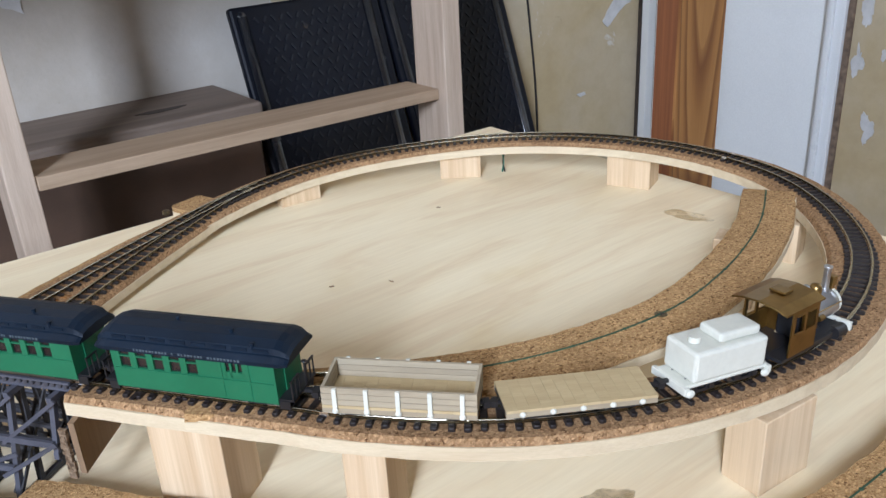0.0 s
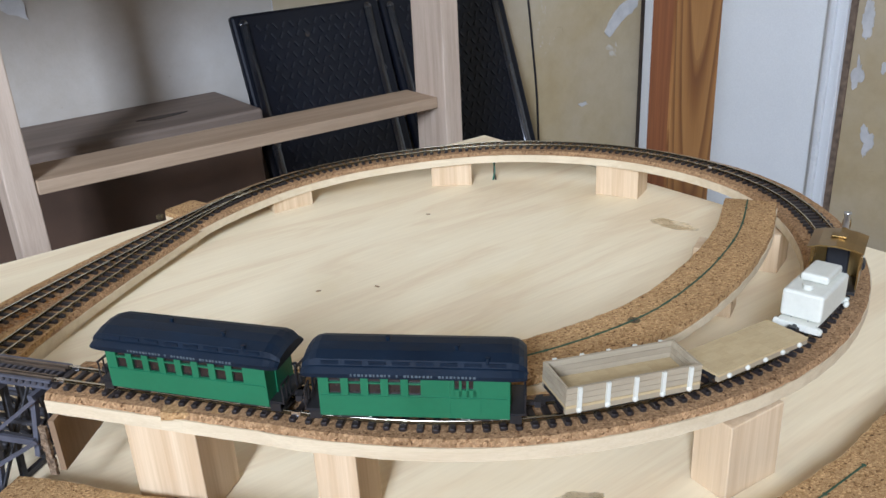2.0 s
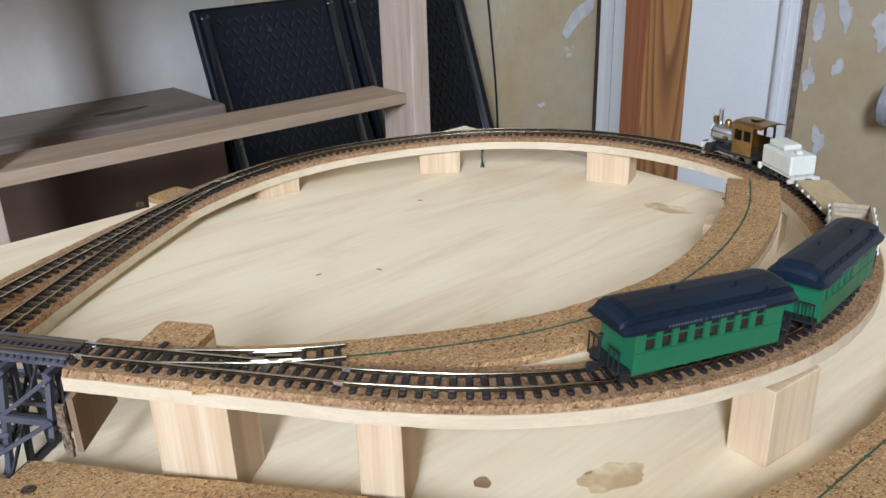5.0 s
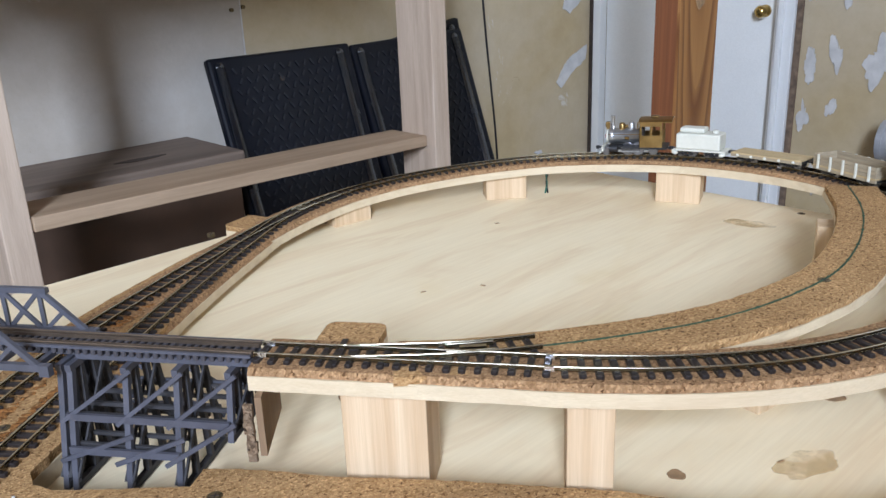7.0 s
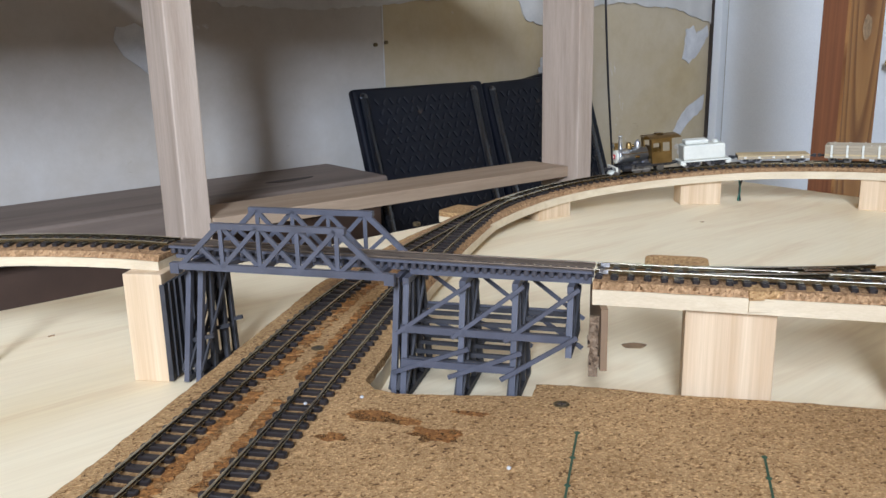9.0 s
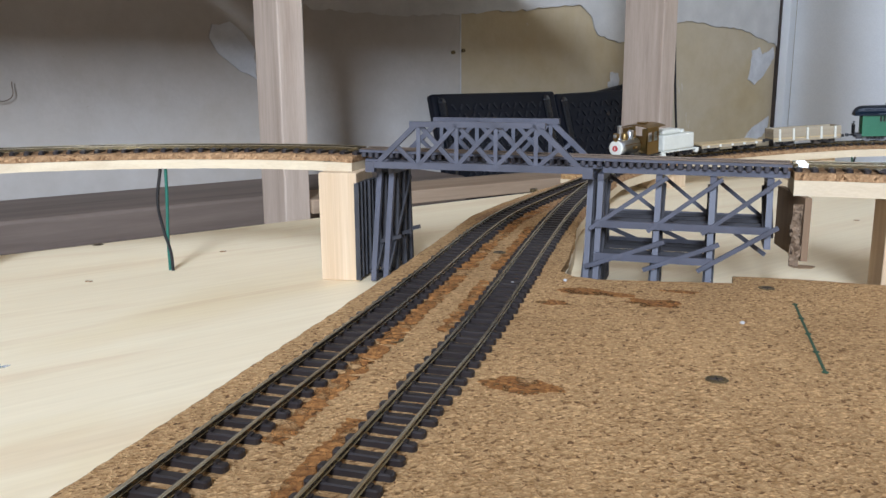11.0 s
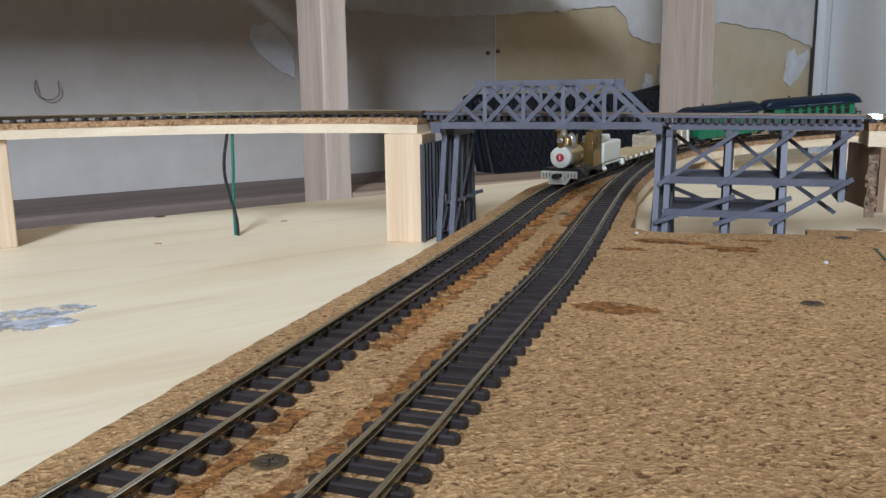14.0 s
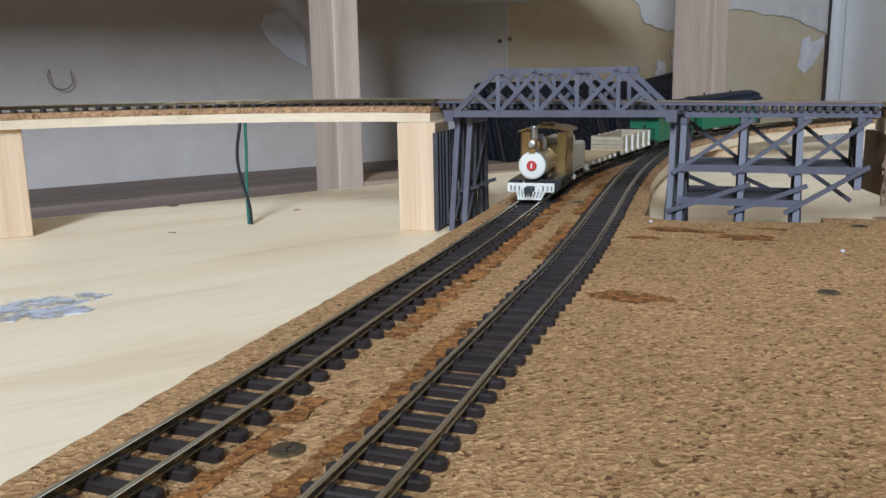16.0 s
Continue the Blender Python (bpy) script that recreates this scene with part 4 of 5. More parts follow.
bridge = thing("truss_bridge", "small grey pony truss bridge over the yard tracks", "bridge")
X0, X1 = -.1885, -.0785
ZB, ZT, HALF, MIDDLE = .0622, .0832, .0193, -.0021
for s in (-1, 1):
    o = MIDDLE + s * HALF
    side = part("truss", boxed(-.0001, .0001, -.0001, .0001, -.0001, .0001, m=Matrix.Translation(along(-.13, o, ZB))), M["trestle"], bridge, "grey truss side frame")

    def bar(name, a, b, wd=.0024, ht=.003):
        part(name, beam(bmesh.new(), a, b, wd, ht), M["trestle"], side)

    bar("bottom_chord", along(X0, o, ZB), along(X1, o, ZB), .0028, .0034)
    for x in (X0, X1):
        bar("end_shoe", along(x - .0024, o, ZB - .0012), along(x + .0024, o, ZB - .0012), .0036, .0054)
    bar("top_chord", along(X0 + .0215, o, ZT), along(X1 - .0205, o, ZT), .003, .0028)
    bar("end_post", along(X0 + .003, o, ZB), along(X0 + .025, o, ZT), .0022, .0026)
    bar("end_post", along(X1 - .003, o, ZB), along(X1 - .025, o, ZT), .0022, .0026)
    xs = [X0 + .0258 + .0197 * k for k in range(4)]
    for x in xs:
        bar("vertical", along(x, o, ZB), along(x, o, ZT), .0018, .002)
    for a, b in zip(xs, xs[1:]):
        bar("diagonal", along(a, o + .0008 * s, ZB), along(b, o + .0008 * s, ZT), .0014, .0022)
        bar("diagonal", along(a, o - .0008 * s, ZT), along(b, o - .0008 * s, ZB), .0014, .0022)
    bar("diagonal", along(X0 + .0135, o, ZB + .0105), along(X0 + .025, o, ZB), .0014, .002)
    bar("diagonal", along(X1 - .0135, o, ZB + .0105), along(X1 - .025, o, ZB), .0014, .002)
for k in range(6):
    x = X0 + .006 + k * (X1 - X0 - .012) / 5
    part("floor_beam", beam(bmesh.new(), along(x, MIDDLE - HALF, ZB - .0002), along(x, MIDDLE + HALF, ZB - .0002), .0025, .0026), M["trestle"], bridge)
for o in (-.005, .005):
    part("stringer", beam(bmesh.new(), along(X0 - .009, o, .0625), along(X1 + .0046, o, .0625), .003, .0018), M["trestle"], bridge)

trestle = thing("timber_trestle", "grey model timber trestle with cross bracing", "trestle")


def bent(x, zb, parent, mat, batter=.012, far=1.0):
    b = part("bent_cap", beam(bmesh.new(), along(x, -.0138, .0582), along(x, .0138, .0582), .003, .0032), mat, parent)
    f = (.0555 - zb) / .0555
    # Only the front post keeps the plain grey; the rest are coloured as shaded.
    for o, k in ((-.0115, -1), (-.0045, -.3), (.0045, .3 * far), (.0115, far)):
        part("post", beam(bmesh.new(), along(x, o + k * batter * f, zb), along(x, o, .0566), .0028, .0028), mat if k == -1 else M["trestle_shaded"], b)
    part("sill", beam(bmesh.new(), along(x, -.0235 if zb < .01 else -.018, zb + .0018), along(x, .0115 + .012 * far if zb < .01 else .018, zb + .0018), .003, .003), M["trestle_shaded"], b)
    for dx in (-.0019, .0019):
        part("sway_brace", beam(bmesh.new(), along(x + dx, -.0115 - batter * f, zb + .006), along(x + dx, .0115, .053), .001, .0018), M["trestle_shaded"], b)
    return b


BX = [-.0735, -.0465, -.0222, .0024]
for i, x in enumerate(BX):
    bent(x, .0005 if i < 3 else .0275, trestle, M["trestle"])
bent(-.0782, .0005, trestle, M["trestle"])
for s in (-1, 1):
    o = lambda z: s * (.0118 + .012 * (.0555 - z) / .0555 + .0024)
    for k, (a, b) in enumerate(zip(BX, BX[1:])):
        ends = (a - .004, b + .004) if s < 0 else (b + .003, a - .003)
        low = .0155 if k < 2 else .0165
        part("cross_brace", beam(bmesh.new(), along(ends[0], o(.034) + s * .0006, .0335), along(ends[1], o(.055) + s * .0006, .0592), .0012, .0019), M["trestle"], trestle)
        part("cross_brace", beam(bmesh.new(), along(ends[0] - .001, o(.016) + s * .001, low), along(ends[1], o(.030) + s * .001, .0292 if k < 2 else .0385), .0012, .0021), M["trestle"], trestle)
    part("girt", beam(bmesh.new(), along(-.075, o(.0355), .0362), along(.003, o(.0355), .0362), .0018, .0034), M["trestle"], trestle)
    part("girt", beam(bmesh.new(), along(-.074, o(.0195), .0208), along(-.021, o(.0195), .0208), .0018, .0034), M["trestle"], trestle)
# inner girts, with the trestle's inner shade in their colour
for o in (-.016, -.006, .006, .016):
    part("girt", beam(bmesh.new(), along(-.076, o, .0365), along(.002, o, .0365), .0016, .002), M["trestle_shaded"], trestle)
    part("girt", beam(bmesh.new(), along(-.076, o, .0205), along(-.024, o, .0205), .0016, .002), M["trestle_shaded"], trestle)
for o in (-.005, .005):
    part("stringer", beam(bmesh.new(), along(X1 + .005, o, .0611), along(.0108, o, .0611), .0034, .003), M["trestle"], trestle)

lt = thing("bridge_pier", "dark grey timber bent tower under the bridge end", "trestle pier")
for x in (-.1872, -.1805):
    bent(x, .0005, lt, M["trestle"], far=.35)
# pier girts in the same shade-darkened colour
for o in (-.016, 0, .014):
    part("girt", beam(bmesh.new(), along(-.1885, o, .02), along(-.1745, o, .024), .0016, .002), M["trestle_shaded"], lt)
for x, z0 in ((.0125, .0225), (-.1945, .0012)):
    ab = thing("bark_abutment", "rough wooden abutment plate with dark edges at the bridge end", "abutment", "bridge abutments")
    w2 = .0175
    if z0 > .01:
        part("board", beam(bmesh.new(), along(x + .0012, 0, z0 + .001), along(x + .0012, 0, .0525), .042, .003), M["plank"], ab, "brown wooden board")
        for s in (-1,):
            for z in range(6):
                part("bark_strip", beam(bmesh.new(), along(x + .0010 + random.uniform(-.0006, .0004), s * .0219, z0 - .001 + z * .0046), along(x + .0010 + random.uniform(-.0006, .0004), s * .0219, z0 + .0042 + z * .0046), .0018, .0036 + random.uniform(0, .0012)), M["bark"], ab)
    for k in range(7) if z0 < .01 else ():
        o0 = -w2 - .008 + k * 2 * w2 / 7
        part("bark_strip", beam(bmesh.new(), along(x - .0012, o0 + .0025, z0 + random.uniform(-.0012, .0006)), along(x - .0012, o0 + .0025, .0525), .0049, .0022 + random.uniform(0, .0012)), M["trestle_shaded"], ab)


# ---- the train: every vehicle's x axis points forward, z = 0 is the rail top ----
def wheelset(parent, x, r=0.0036, axle_mat=None):
    """An axle with two flanged wheels."""
    bm = bmesh.new()
    for s in (-1, 1):
        y = s * 0.0052
        cyl(bm, (0, y - s * 0.0007, 0), (0, y + s * 0.0007, 0), r, n=18)
        cyl(bm, (0, y - s * 0.0011, 0), (0, y - s * 0.0006, 0), r + 0.0006, n=18)
    cyl(bm, (0, -0.006, 0), (0, 0.006, 0), 0.0007, n=8)
    ob = part("wheelset", bm, M["wheel"], parent)
    ob.location = (x, 0, r)
    return ob


def truck(parent, x, mat="blackmetal", base=0.013):
    """A bogie: side frames, bolster, journal boxes and two wheelsets."""
    bm = bmesh.new()
    for s in (-1, 1):
        y = s * 0.0078
        box(bm, -base / 2 - 0.0025, base / 2 + 0.0025, y - 0.0007, y + 0.0007, 0.0052, 0.0066)
        box(bm, -base / 2 + 0.002, base / 2 - 0.002, y - 0.0007, y + 0.0007, 0.0016, 0.003)
        beam(bm, (-base / 2 + 0.001, y, 0.0055), (-0.002, y, 0.002), 0.0012, 0.001)
        beam(bm, (base / 2 - 0.001, y, 0.0055), (0.002, y, 0.002), 0.0012, 0.001)
        for k in (-1, 1):
            box(bm, k * base / 2 - 0.0014, k * base / 2 + 0.0014, y - 0.001, y + 0.0012, 0.0022, 0.005)
    box(bm, -0.0015, 0.0015, -0.008, 0.008, 0.004, 0.0075)
    t = part("truck", bm, M[mat], parent)
    t.location = (x, 0, 0)
    for k in (-1, 1):
        wheelset(t, k * base / 2)
    return t


def coupler(parent, x, d):
    bm = bmesh.new()
    box(bm, x - 0.003, x + 0.003, -0.0009, 0.0009, 0.0052, 0.0068)
    box(bm, x + d * 0.003 - 0.0014, x + d * 0.003 + 0.0014, -0.002, 0.002, 0.0046, 0.0074)
    return part("coupler", bm, M["blackmetal"], parent)


def lettering(parent, x0, x1, y, z, high):
    """A row of small pale bars for the painted name."""
    for s in (-1, 1):
        bm = bmesh.new()
        x, k = x0, 0
        while x < x1:
            if k not in (11, 13, 22):
                box(bm, x, x + .0007 + .0002 * (k % 3), s * y - .00005, s * y + .00005, z, z + high)
            x += .0016
            k += 1
        ob = part("lettering", bm, M["letter"], parent, "row of pale painted bars on the letterboard")
        ob["kind"] = "stuff"


def coach(label, windows, baggage):
    """A clerestory-roofed coach: hollow sides with windows, end platforms, roof, trucks."""
    t = thing("passenger_coach", label, "train coach", "green coaches")
    L, W, Z0, Z1 = 0.079, 0.0245, 0.0052, 0.0264
    body = part("body", boxed(-L / 2, L / 2, -W / 2 + .0012, W / 2 - .0012, Z0, Z1), M["window"], t, "dark interior behind the windows")
    sill, top = 0.0158, 0.0243
    xs = sorted(windows)
    ww = 0.0052
    for s in (-1, 1):
        y0, y1 = (W / 2 - .0011, W / 2) if s > 0 else (-W / 2, -W / 2 + .0011)
        bm = bmesh.new()
        box(bm, -L / 2, L / 2, y0, y1, Z0, sill)
        box(bm, -L / 2, L / 2, y0, y1, top, Z1)
        box(bm, -L / 2, L / 2, min(y0, y1) - (.0004 if s < 0 else 0), max(y0, y1) + (.0004 if s > 0 else 0), sill - .0012, sill - .0004)
        edges = [-L / 2] + [e for x in xs for e in (x - ww / 2, x + ww / 2)]
        wins = [(x - ww / 2, x + ww / 2) for x in xs]
        if baggage:
            for k in range(3):
                wins.append((baggage - .0042 + k * .003, baggage - .0042 + k * .003 + .0019))
        wins.sort()
        e = -L / 2
        for a, b in wins:
            box(bm, e, a, y0, y1, sill, top)
            e = b
        box(bm, e, L / 2, y0, y1, sill, top)
        for x in xs:
            box(bm, x - ww / 2, x + ww / 2, y0, y1, .0212, .0218)
        if baggage:
            box(bm, baggage - .0046, baggage + .0050, y0, y1, sill, .0192)
        part("side", bm, M["green"], t, "green panelled side with window openings")
        if baggage:
            fr = bmesh.new()
            for a, b in ((baggage - .0068, baggage - .0062), (baggage + .0064, baggage + .0070)):
                box(fr, a, b, (y1 if s > 0 else y0 - .0003), (y1 + .0003 if s > 0 else y0), Z0 + .001, top)
            part("door_frame", fr, M["green"], t)
    for k in (-1, 1):
        part("end_wall", boxed(min(k * L / 2, k * (L / 2 + .001)), max(k * L / 2, k * (L / 2 + .001)), -W / 2, W / 2, Z0, Z1 + .0008), M["green"], t, "green end wall")
        part("end_door", boxed(min(k * (L / 2 + .0011), k * (L / 2 + .0016)), max(k * (L / 2 + .0011), k * (L / 2 + .0016)), -.0042, .0042, .0072, .0262), M["green"], t)
        pf = bmesh.new()
        box(pf, min(k * L / 2, k * (L / 2 + .008)), max(k * L / 2, k * (L / 2 + .008)), -W / 2 + .001, W / 2 - .001, .0066, .0076)
        for s in (-1, 1):
            box(pf, min(k * (L / 2 + .001), k * (L / 2 + .006)), max(k * (L / 2 + .001), k * (L / 2 + .006)), s * (W / 2 - .003) - .002, s * (W / 2 - .003) + .002, .0028, .0036)
            box(pf, min(k * (L / 2 + .001), k * (L / 2 + .006)), max(k * (L / 2 + .001), k * (L / 2 + .006)), s * (W / 2 - .001) - .0004, s * (W / 2 - .001) + .0004, .0028, .0068)
        part("platform", pf, M["blackmetal"], t)
        rl = bmesh.new()
        xx = k * (L / 2 + .0075)
        for s in (-1, 1):
            for o in (.004, .0075, .011):
                cyl(rl, (xx, s * o, .0072), (xx, s * o, .0165), .0004, n=6)
            beam(rl, (xx, s * .0035, .0165), (xx, s * .0115, .0165), .0008, .0008)
        cyl(rl, (xx, .0028, .0072), (xx, .0028, .019), .0005, n=6)
        ball(rl, (xx, .0028, .019), .0014, 1, 1, .4, 6)
        part("railing", rl, M["blackmetal"], t, "thin black end railing and brake wheel")["kind"] = "stuff"
    # roof: wide eave with a raised clerestory deck, drooping at the ends
    bm = bmesh.new()
    half_prof = [(.0144, .0252), (.0146, .0272), (.0122, .0292), (.0114, .0295), (.0108, .0323), (.006, .0341)]
    prof = [(-y, z) for y, z in half_prof] + [(0, .0347)] + half_prof[::-1]
    rows = []
    for x, k in [(-.0475, 0), (-.0462, .4), (-.0440, .8), (-.041, 1), (.041, 1), (.0440, .8), (.0462, .4), (.0475, 0)]:
        rows.append([bm.verts.new((x, y * (.9 + .1 * k), .0252 + (z - .0252) * (.5 + .5 * k))) for y, z in prof])
    for a, b in zip(rows, rows[1:]):
        for i in range(len(prof)):
            j = (i + 1) % len(prof)
            bm.faces.new((a[i], a[j], b[j], b[i]))
    bm.faces.new(rows[0])
    bm.faces.new(rows[-1])
    part("roof", bm, M["navy"], t, "dark navy clerestory roof")
    for s in (-1, 1):
        for i in range(8):
            tr = bmesh.new()
            x = -.035 + i * .010
            box(tr, x - .0036, x + .0036, s * .0113 - .0002, s * .0113 + .0002, .0301, .0316)
            part("clerestory_pane", tr, M["navy"], t)
    for x, y in ((-.012, 0.002), (.018, -.004), (.031, -.0105)):
        v = bmesh.new()
        cyl(v, (x, y, .031), (x, y, .0360 if abs(y) < .009 else .0338), .0008, n=10)
        cyl(v, (x, y, .0355 if abs(y) < .009 else .0335), (x, y, .0362 if abs(y) < .009 else .0341), .0011, n=10)
        part("roof_vent", v, M["navy"], t)
    lettering(t, -.026, .026, .01468, .0263, .0011)
    part("underframe", boxed(-L / 2, L / 2, -.0095, .0095, .0045, .0060), M["blackmetal"], t)
    tb = bmesh.new()
    for s in (-1, 1):
        beam(tb, (-.022, s * .009, .006), (-.008, s * .009, .0035), .0008, .0008)
        beam(tb, (-.008, s * .009, .0035), (.008, s * .009, .0035), .0008, .0008)
        beam(tb, (.008, s * .009, .0035), (.022, s * .009, .006), .0008, .0008)
    part("truss_rods", tb, M["blackmetal"], t)
    for k in (-1, 1):
        truck(t, k * .028)
        coupler(t, k * .0495, k)
    return t


def flat_deck(t, L, W, mat):
    part("frame", boxed(-L / 2, L / 2, -W / 2 + .002, W / 2 - .002, .0052, .0072), M["blackmetal"], t)
    n = 13
    for i in range(n):
        x = -L / 2 + i * L / n
        part("deck_board", boxed(x + .00004, x + L / n - .00004, -W / 2, W / 2, .0073, .0086), mat, t)
    for s in (-1, 1):
        part("side_sill", boxed(-L / 2, L / 2, s * (W / 2 - .001) - .0009, s * (W / 2 - .001) + .0009, .0048, .0072), M["greywood"], t)
    for k in (-1, 1):
        truck(t, k * (L / 2 - .013))
        coupler(t, k * (L / 2 + .003), k)


def flat_car():
    t = thing("flat_car", "flat car with pale wooden deck and white stake pockets", "flat car")
    L, W = .066, .0235
    flat_deck(t, L, W, M["basswood"])
    for s in (-1, 1):
        for i in range(5):
            x = -.026 + i * .013
            part("stake_pocket", ball(bmesh.new(), (x, s * (W / 2 + .0004), .0064), .0013, 1.1, .8, 1, 8), M["print"], t, "white stake pocket")
    return t


def gondola():
    t = thing("gondola_car", "low-sided gondola with grey wooden boards and white stakes", "gondola car")
    L, W = .066, .0245
    flat_deck(t, L, W, M["basswood"])
    for s in (-1, 1):
        for i in range(3):
            z = .0088 + i * .0029
            part("side_board", boxed(-L / 2, L / 2, s * (W / 2 - .0008) - .0007, s * (W / 2 - .0008) + .0007, z, z + .00265), M["greywood"], t)
        for i in range(5):
            x = -.027 + i * .0135
            bm = bmesh.new()
            box(bm, x - .0009, x + .0009, s * (W / 2 + .0006) - .0006, s * (W / 2 + .0006) + .0006, .0062, .0174)
            ball(bm, (x, s * (W / 2 + .0008), .0066), .0014, 1, .8, 1, 8)
            part("stake", bm, M["print"], t, "white printed stake")
    for k in (-1, 1):
        for i in range(3):
            z = .0088 + i * .0029
            part("end_board", boxed(min(k * L / 2, k * (L / 2 - .0014)), max(k * L / 2, k * (L / 2 - .0014)), -W / 2 + .0016, W / 2 - .0016, z, z + .00265), M["greywood"], t)
    return t


def tender():
    t = thing("tender", "plain white printed tender with rounded tank", "tender")
    part("tank", boxed(-.0195, .0215, -.0105, .0105, .0075, .0225, bevel=.0016), M["print"], t)
    part("coal_bunker", boxed(-.004, .019, -.0072, .0072, .0226, .0272, bevel=.0014), M["print"], t)
    part("water_hatch", cyl(bmesh.new(), (-.0125, 0, .0226), (-.0125, 0, .0252), .0028, .0026, 16), M["print"], t)
    part("frame", boxed(-.024, .024, -.0098, .0098, .0056, .0074, bevel=.0006), M["print"], t)
    for k in (-1, 1):
        bm = bmesh.new()
        box(bm, k * .0235 - .0013, k * .0235 + .0013, -.0115, .0115, .0035, .0072, bevel=.0004)
        for s in (-1, 1):
            ball(bm, (k * .0215, s * .0112, .0042), .0019, 1.3, .8, 1, 8)
        part("end_beam", bm, M["print"], t)
        truck(t, k * .0125, base=.0105)
        coupler(t, k * .0265, k)
    return t


def locomotive():
    """A small outside-frame steam engine with a brass cab."""
    t = thing("steam_locomotive", "small steam engine with brass cab, grey boiler and white pilot", "locomotive")
    bz = .0175
    Y = Matrix.Rotation(radians(90), 4, "Y")
    part("boiler", lathe(bmesh.new(), [(.0062, -.008), (.0070, -.0078), (.0070, .017), (.0072, .0172), (.0072, .0215), (.0066, .0222), (.004, .0226)], 24, Matrix.Translation((.004, 0, bz)) @ Y), M["steel"], t, "grey metal boiler barrel", True)
    front = part("smokebox_front", lathe(bmesh.new(), [(.0070, 0), (.0070, .0012), (.0060, .0018), (.0022, .0021)], 24, Matrix.Translation((.0266, 0, bz)) @ Y), M["print"], t, "round white smokebox front")
    part("number_plate", lathe(bmesh.new(), [(.0026, 0), (.0026, .0007), (.0022, .0009)], 20, Matrix.Translation((.0287, 0, bz)) @ Y), M["red"], front, "small round red plate")
    part("plate_bar", boxed(.0296, .0299, -.0004, .0004, bz - .0013, bz + .0013), M["print"], front)
    part("smokestack", lathe(bmesh.new(), [(.0028, .0062), (.0019, .0078), (.0017, .0185), (.0021, .0188), (.0021, .0198), (.0012, .0198)], 16, Matrix.Translation((.0222, 0, bz))), M["steel"], t, "thin tall grey stack", True)
    hl = part("headlight", boxed(.0252, .0292, -.0024, .0024, bz + .0085, bz + .0135, bevel=.0006), M["brass"], t, "brass box headlight")
    part("lamp_glass", lathe(bmesh.new(), [(.0018, 0), (.0018, .0006), (.001, .0008)], 14, Matrix.Translation((.0291, 0, bz + .011)) @ Y), M["steel"], hl)
    part("headlight_bracket", boxed(.0255, .0285, -.0016, .0016, bz + .0060, bz + .0086), M["brass"], t)
    part("sand_dome", lathe(bmesh.new(), [(.0034, .0055), (.003, .0078), (.003, .0108), (.0022, .0124), (.0006, .013)], 16, Matrix.Translation((.0135, 0, bz))), M["brass"], t, "brass dome", True)
    part("steam_dome", lathe(bmesh.new(), [(.0036, .0055), (.0031, .0078), (.0031, .0112), (.0024, .0128), (.001, .0146)], 16, Matrix.Translation((.0045, 0, bz))), M["steel"], t, "grey dome", True)
    part("bell", lathe(bmesh.new(), [(.0018, .0078), (.0012, .0095), (.0006, .0108)], 12, Matrix.Translation((.0092, 0, bz))), M["brass"], t, "", True)
    part("whistle", cyl(bmesh.new(), (-.0015, .002, bz + .006), (-.0015, .002, bz + .0135), .0006, n=8), M["brass"], t)
    hr = bmesh.new()
    for s in (-1, 1):
        cyl(hr, (-.004, s * .0075, bz + .0025), (.026, s * .0075, bz + .0025), .0003, n=6)
        cyl(hr, (.006, s * .0078, bz - .001), (.010, s * .0078, bz - .001), .0014, n=10)
    part("handrails", hr, M["brass"], t, "thin brass handrails and pump")
    # cab
    CX0, CX1, CW, CZ0, CZ1 = -.0255, -.0045, .0128, .0085, .0322
    for s in (-1, 1):
        y0, y1 = sorted((s * CW, s * (CW - .0009)))
        bm = bmesh.new()
        box(bm, CX0, CX1, y0, y1, CZ0, .0195)
        box(bm, CX0, CX1, y0, y1, .0292, CZ1)
        for a, b in ((CX0, CX0 + .002), (-.0162, -.0142), (CX1 - .002, CX1)):
            box(bm, a, b, y0, y1, .0195, .0292)
        part("cab_side", bm, M["brass"], t, "brass cab side with two windows")
        fr = bmesh.new()
        for a, b in ((CX0 + .002, -.0162), (-.0142, CX1 - .002)):
            for z in (.0195, .0286):
                box(fr, a, b, s * (CW + .0002) - .0003, s * (CW + .0002) + .0003, z, z + .0006)
        part("window_frame", fr, M["brass"], t)
    bm = bmesh.new()
    box(bm, CX1 - .0009, CX1, -CW, CW, CZ0, .0255)
    box(bm, CX1 - .0009, CX1, -CW, -.0075, .0255, CZ1)
    box(bm, CX1 - .0009, CX1, .0075, CW, .0255, CZ1)
    part("cab_front", bm, M["brass"], t)
    rf = bmesh.new()
    prof = [(-.0142, .0308), (-.0142, .0316), (-.009, .0332), (0, .0341), (.009, .0332), (.0142, .0316), (.0142, .0308), (.009, .0323), (0, .0332), (-.009, .0323)]
    rows = [[rf.verts.new((x, y, z + .0015)) for y, z in prof] for x in (-.0345, -.0035)]
    for i in range(len(prof)):
        rf.faces.new((rows[0][i], rows[0][(i + 1) % len(prof)], rows[1][(i + 1) % len(prof)], rows[1][i]))
    rf.faces.new(rows[0])
    rf.faces.new(rows[1])
    part("cab_roof", rf, M["brass"], t, "curved brass cab roof")
    part("roof_hatch", boxed(-.021, -.014, -.004, .004, .0355, .0368, bevel=.0003), M["brass"], t)
    part("cab_floor", boxed(-.030, -.003, -.0125, .0125, .0068, .0084), M["blackmetal"], t)
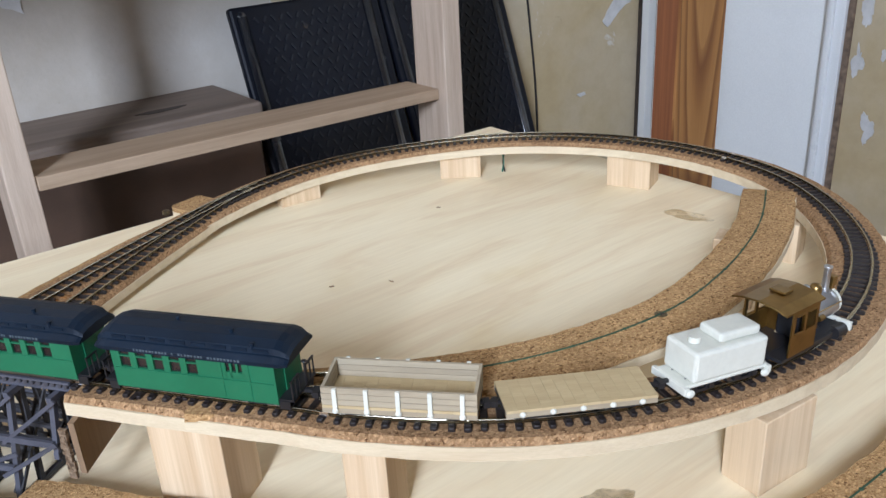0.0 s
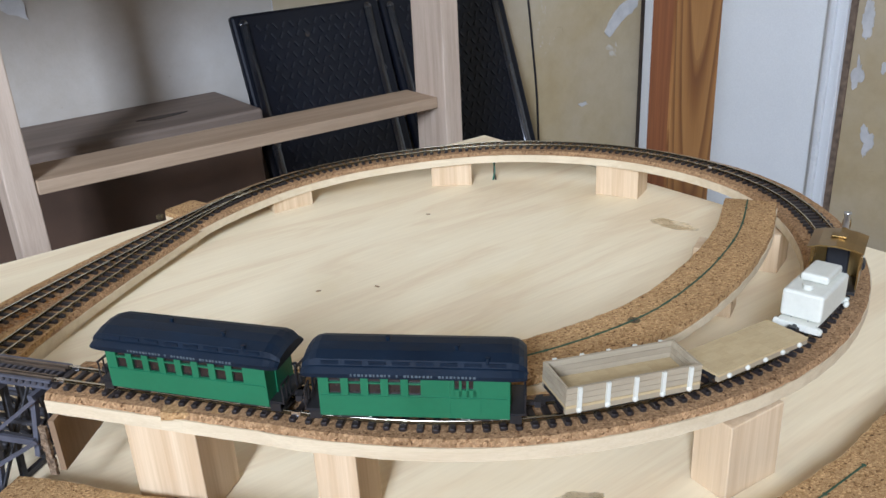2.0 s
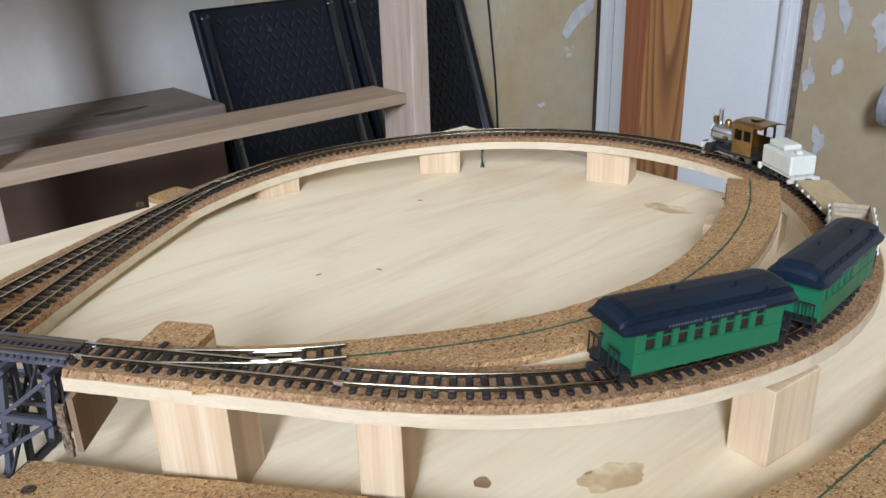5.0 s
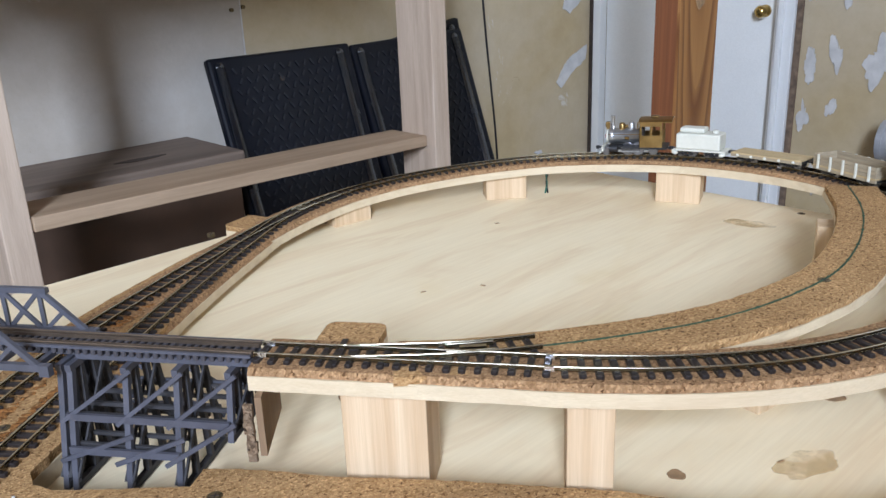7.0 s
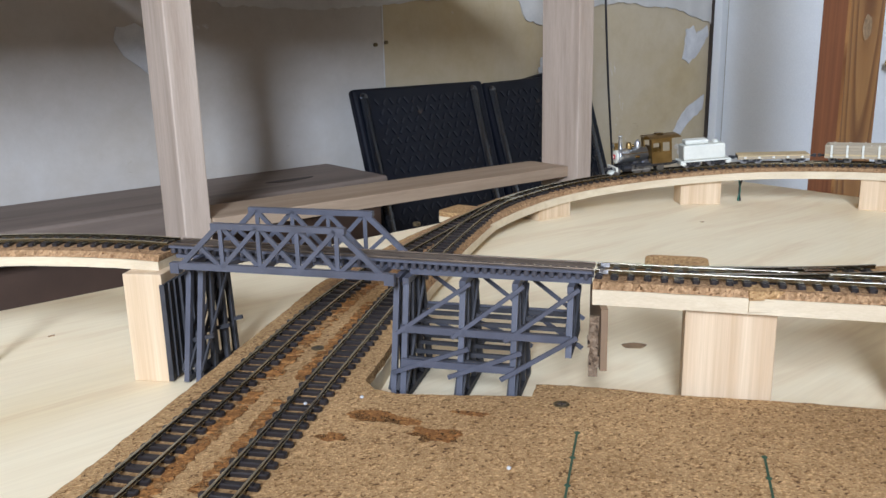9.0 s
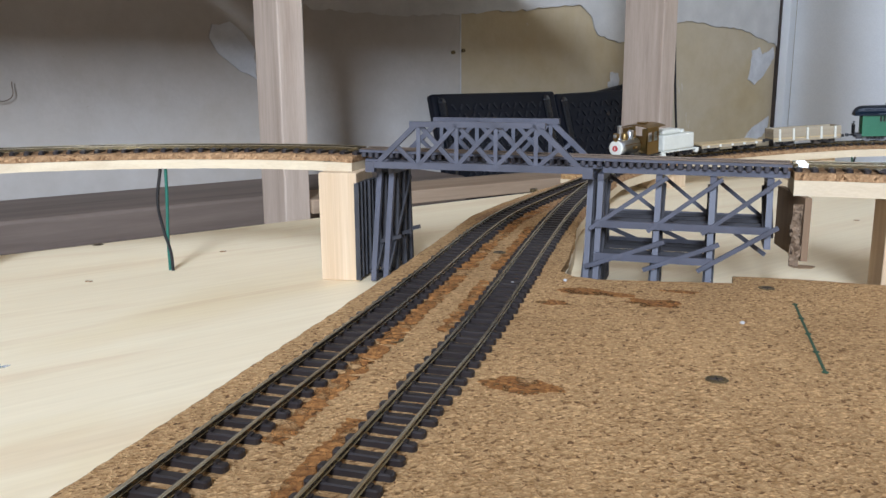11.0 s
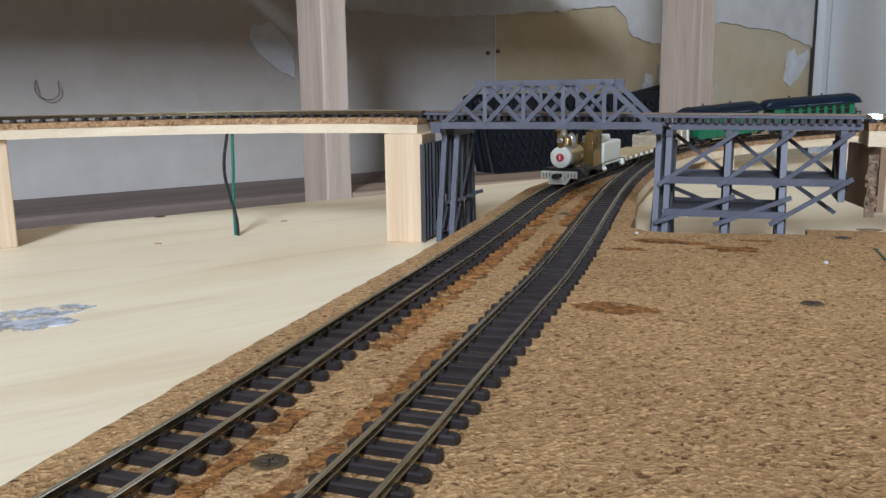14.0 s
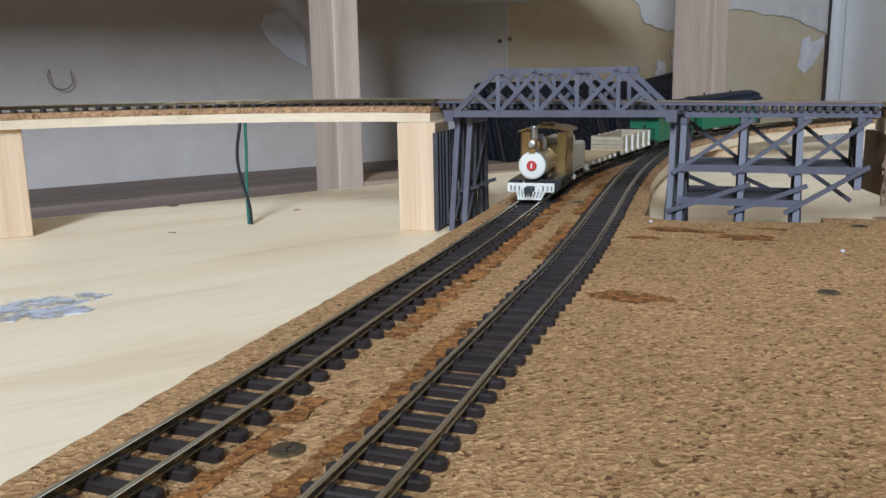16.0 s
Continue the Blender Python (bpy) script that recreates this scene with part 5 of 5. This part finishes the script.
    part("backhead", boxed(-.0075, -.005, -.006, .006, .0085, .0255, bevel=.001), M["blackmetal"], t)
    part("footplate", boxed(-.004, .024, -.011, .011, .0088, .0098), M["blackmetal"], t)
    part("frame", boxed(-.028, .026, -.0045, .0045, .0045, .0087), M["blackmetal"], t)
    for s in (-1, 1):
        part("cylinder", cyl(bmesh.new(), (.0165, s * .0105, .0068), (.0245, s * .0105, .0068), .0034, n=18), M["blackmetal"], t)
        part("tank_step", boxed(-.004, .012, s * .0105 - .0022, s * .0105 + .0022, .0072, .0095), M["blackmetal"], t)
    for x in (-.002, .0075):
        bm = bmesh.new()
        for s in (-1, 1):
            cyl(bm, (0, s * .0046, 0), (0, s * .0062, 0), .0058, n=22)
            cyl(bm, (0, s * .0042, 0), (0, s * .0047, 0), .0064, n=22)
            box(bm, -.0012, .0012, s * .0068 - .0007, s * .0068 + .0007, -.004, .0012)
        cyl(bm, (0, -.006, 0), (0, .006, 0), .001, n=8)
        wsh = part("driving_wheelset", bm, M["wheel"], t)
        wsh.location = (x, 0, .0058)
    for s in (-1, 1):
        part("side_rod", boxed(-.004, .0175, s * .0082 - .0005, s * .0082 + .0005, .0032, .0042), M["steel"], t)
    wheelset(t, .0285)
    wheelset(t, -.0165)
    # pilot
    pb = bmesh.new()
    box(pb, .0298, .0318, -.0122, .0122, .0042, .0088, bevel=.0004)
    part("buffer_beam", pb, M["print"], t, "white pilot beam")
    part("pilot_pocket", boxed(.0316, .0322, -.0022, .0022, .0048, .0074), M["blackmetal"], t)
    sl = bmesh.new()
    for s in (-1, 1):
        box(sl, .0317, .0321, s * .0062, s * .0062 + .0008, .005, .0075)
        box(sl, .0317, .0321, s * .0085, s * .0085 + .0008, .005, .0075)
        box(sl, .0317, .0321, s * .0105, s * .0105 + .0008, .005, .0075)
    part("beam_slots", sl, M["wheel"], t)
    pl = bmesh.new()
    for i in range(9):
        y = -.008 + i * .002
        beam(pl, (.0318, y * .9, .0046), (.0355 - abs(y) * .25, y * .7, .0012), .0009, .0009)
    beam(pl, (.0345, -.0062, .0012), (.0345, .0062, .0012), .001, .001)
    part("cowcatcher", pl, M["print"], t)
    coupler(t, .0345, 1)
    coupler(t, -.0305, -1)
    part("drawbar", boxed(-.036, -.028, -.0008, .0008, .0062, .0072), M["steel"], t)
    return t


LOCO = locomotive()
TENDER = tender()
FLAT = flat_car()
GONDOLA = gondola()
COMBINE = coach("green combine coach with navy roof, windows and baggage door", [-.0335 + i * .0085 for i in range(5)], .0215)
COACH = coach("green passenger coach with navy roof and eight windows", [-.0325 + i * .0085 for i in range(8)], None)
# vehicle, its way behind the front, half its truck spacing, and how far the couplings run out at 0-2, 5-9 and from 12 s
RUN = [(LOCO, .0395, .011, (.001, -.003, -.0035)), (TENDER, .097, .0125, (0, .001, -.001)), (FLAT, .159, .020, (.006, .005, .002)), (GONDOLA, .237, .020, (.002, .009, .003)), (COMBINE, .331, .028, (.0005, .011, .005)), (COACH, .435, .028, (-.0005, .015, .005))]


def slack(t, outs):
    """How far a vehicle hangs back in its couplings."""
    a, b, c = outs
    if t < 9:
        return a + (b - a) * max(0.0, min(1.0, (t - 3.0) / 2.0))
    return b + (c - b) * min(1.0, (t - 9.0) / 3.0)


# seconds and the way that the engine's front has gone along the line
WAY = [(0, 0.62), (0.5, 0.647), (1, 0.675), (1.5, 0.702), (2, 0.7315), (2.5, 0.767), (3, 0.802), (3.5, 0.837), (4, 0.876), (4.5, 0.915), (5, 0.955), (5.5, 1.0), (6, 1.038), (6.5, 1.082), (7, 1.126), (7.5, 1.174), (8, 1.222), (8.5, 1.268), (9, 1.313), (9.5, 1.354), (10, 1.394), (10.5, 1.433), (11, 1.47), (11.5, 1.507), (12, 1.545), (12.5, 1.583), (13, 1.628), (13.5, 1.673), (14, 1.712), (14.5, 1.75), (15, 1.781), (15.5, 1.809), (16, 1.835)]


def on_line(s, half):
    """The pose of a vehicle whose two trucks ride on the line."""
    a, b = at_len(TRAIN, s + half), at_len(TRAIN, s - half)
    d = a - b
    return Matrix.Translation((a + b) / 2) @ Matrix.Rotation(math.atan2(d.y, d.x), 4, "Z") @ Matrix.Rotation(-math.atan2(d.z, d.to_2d().length), 4, "Y")


def motions():
    """Drives the train along the line."""
    for ob, back, half, outs in RUN:
        walk(ob, [(t, on_line(s - back - slack(t, outs), half)) for t, s in WAY])


motions()
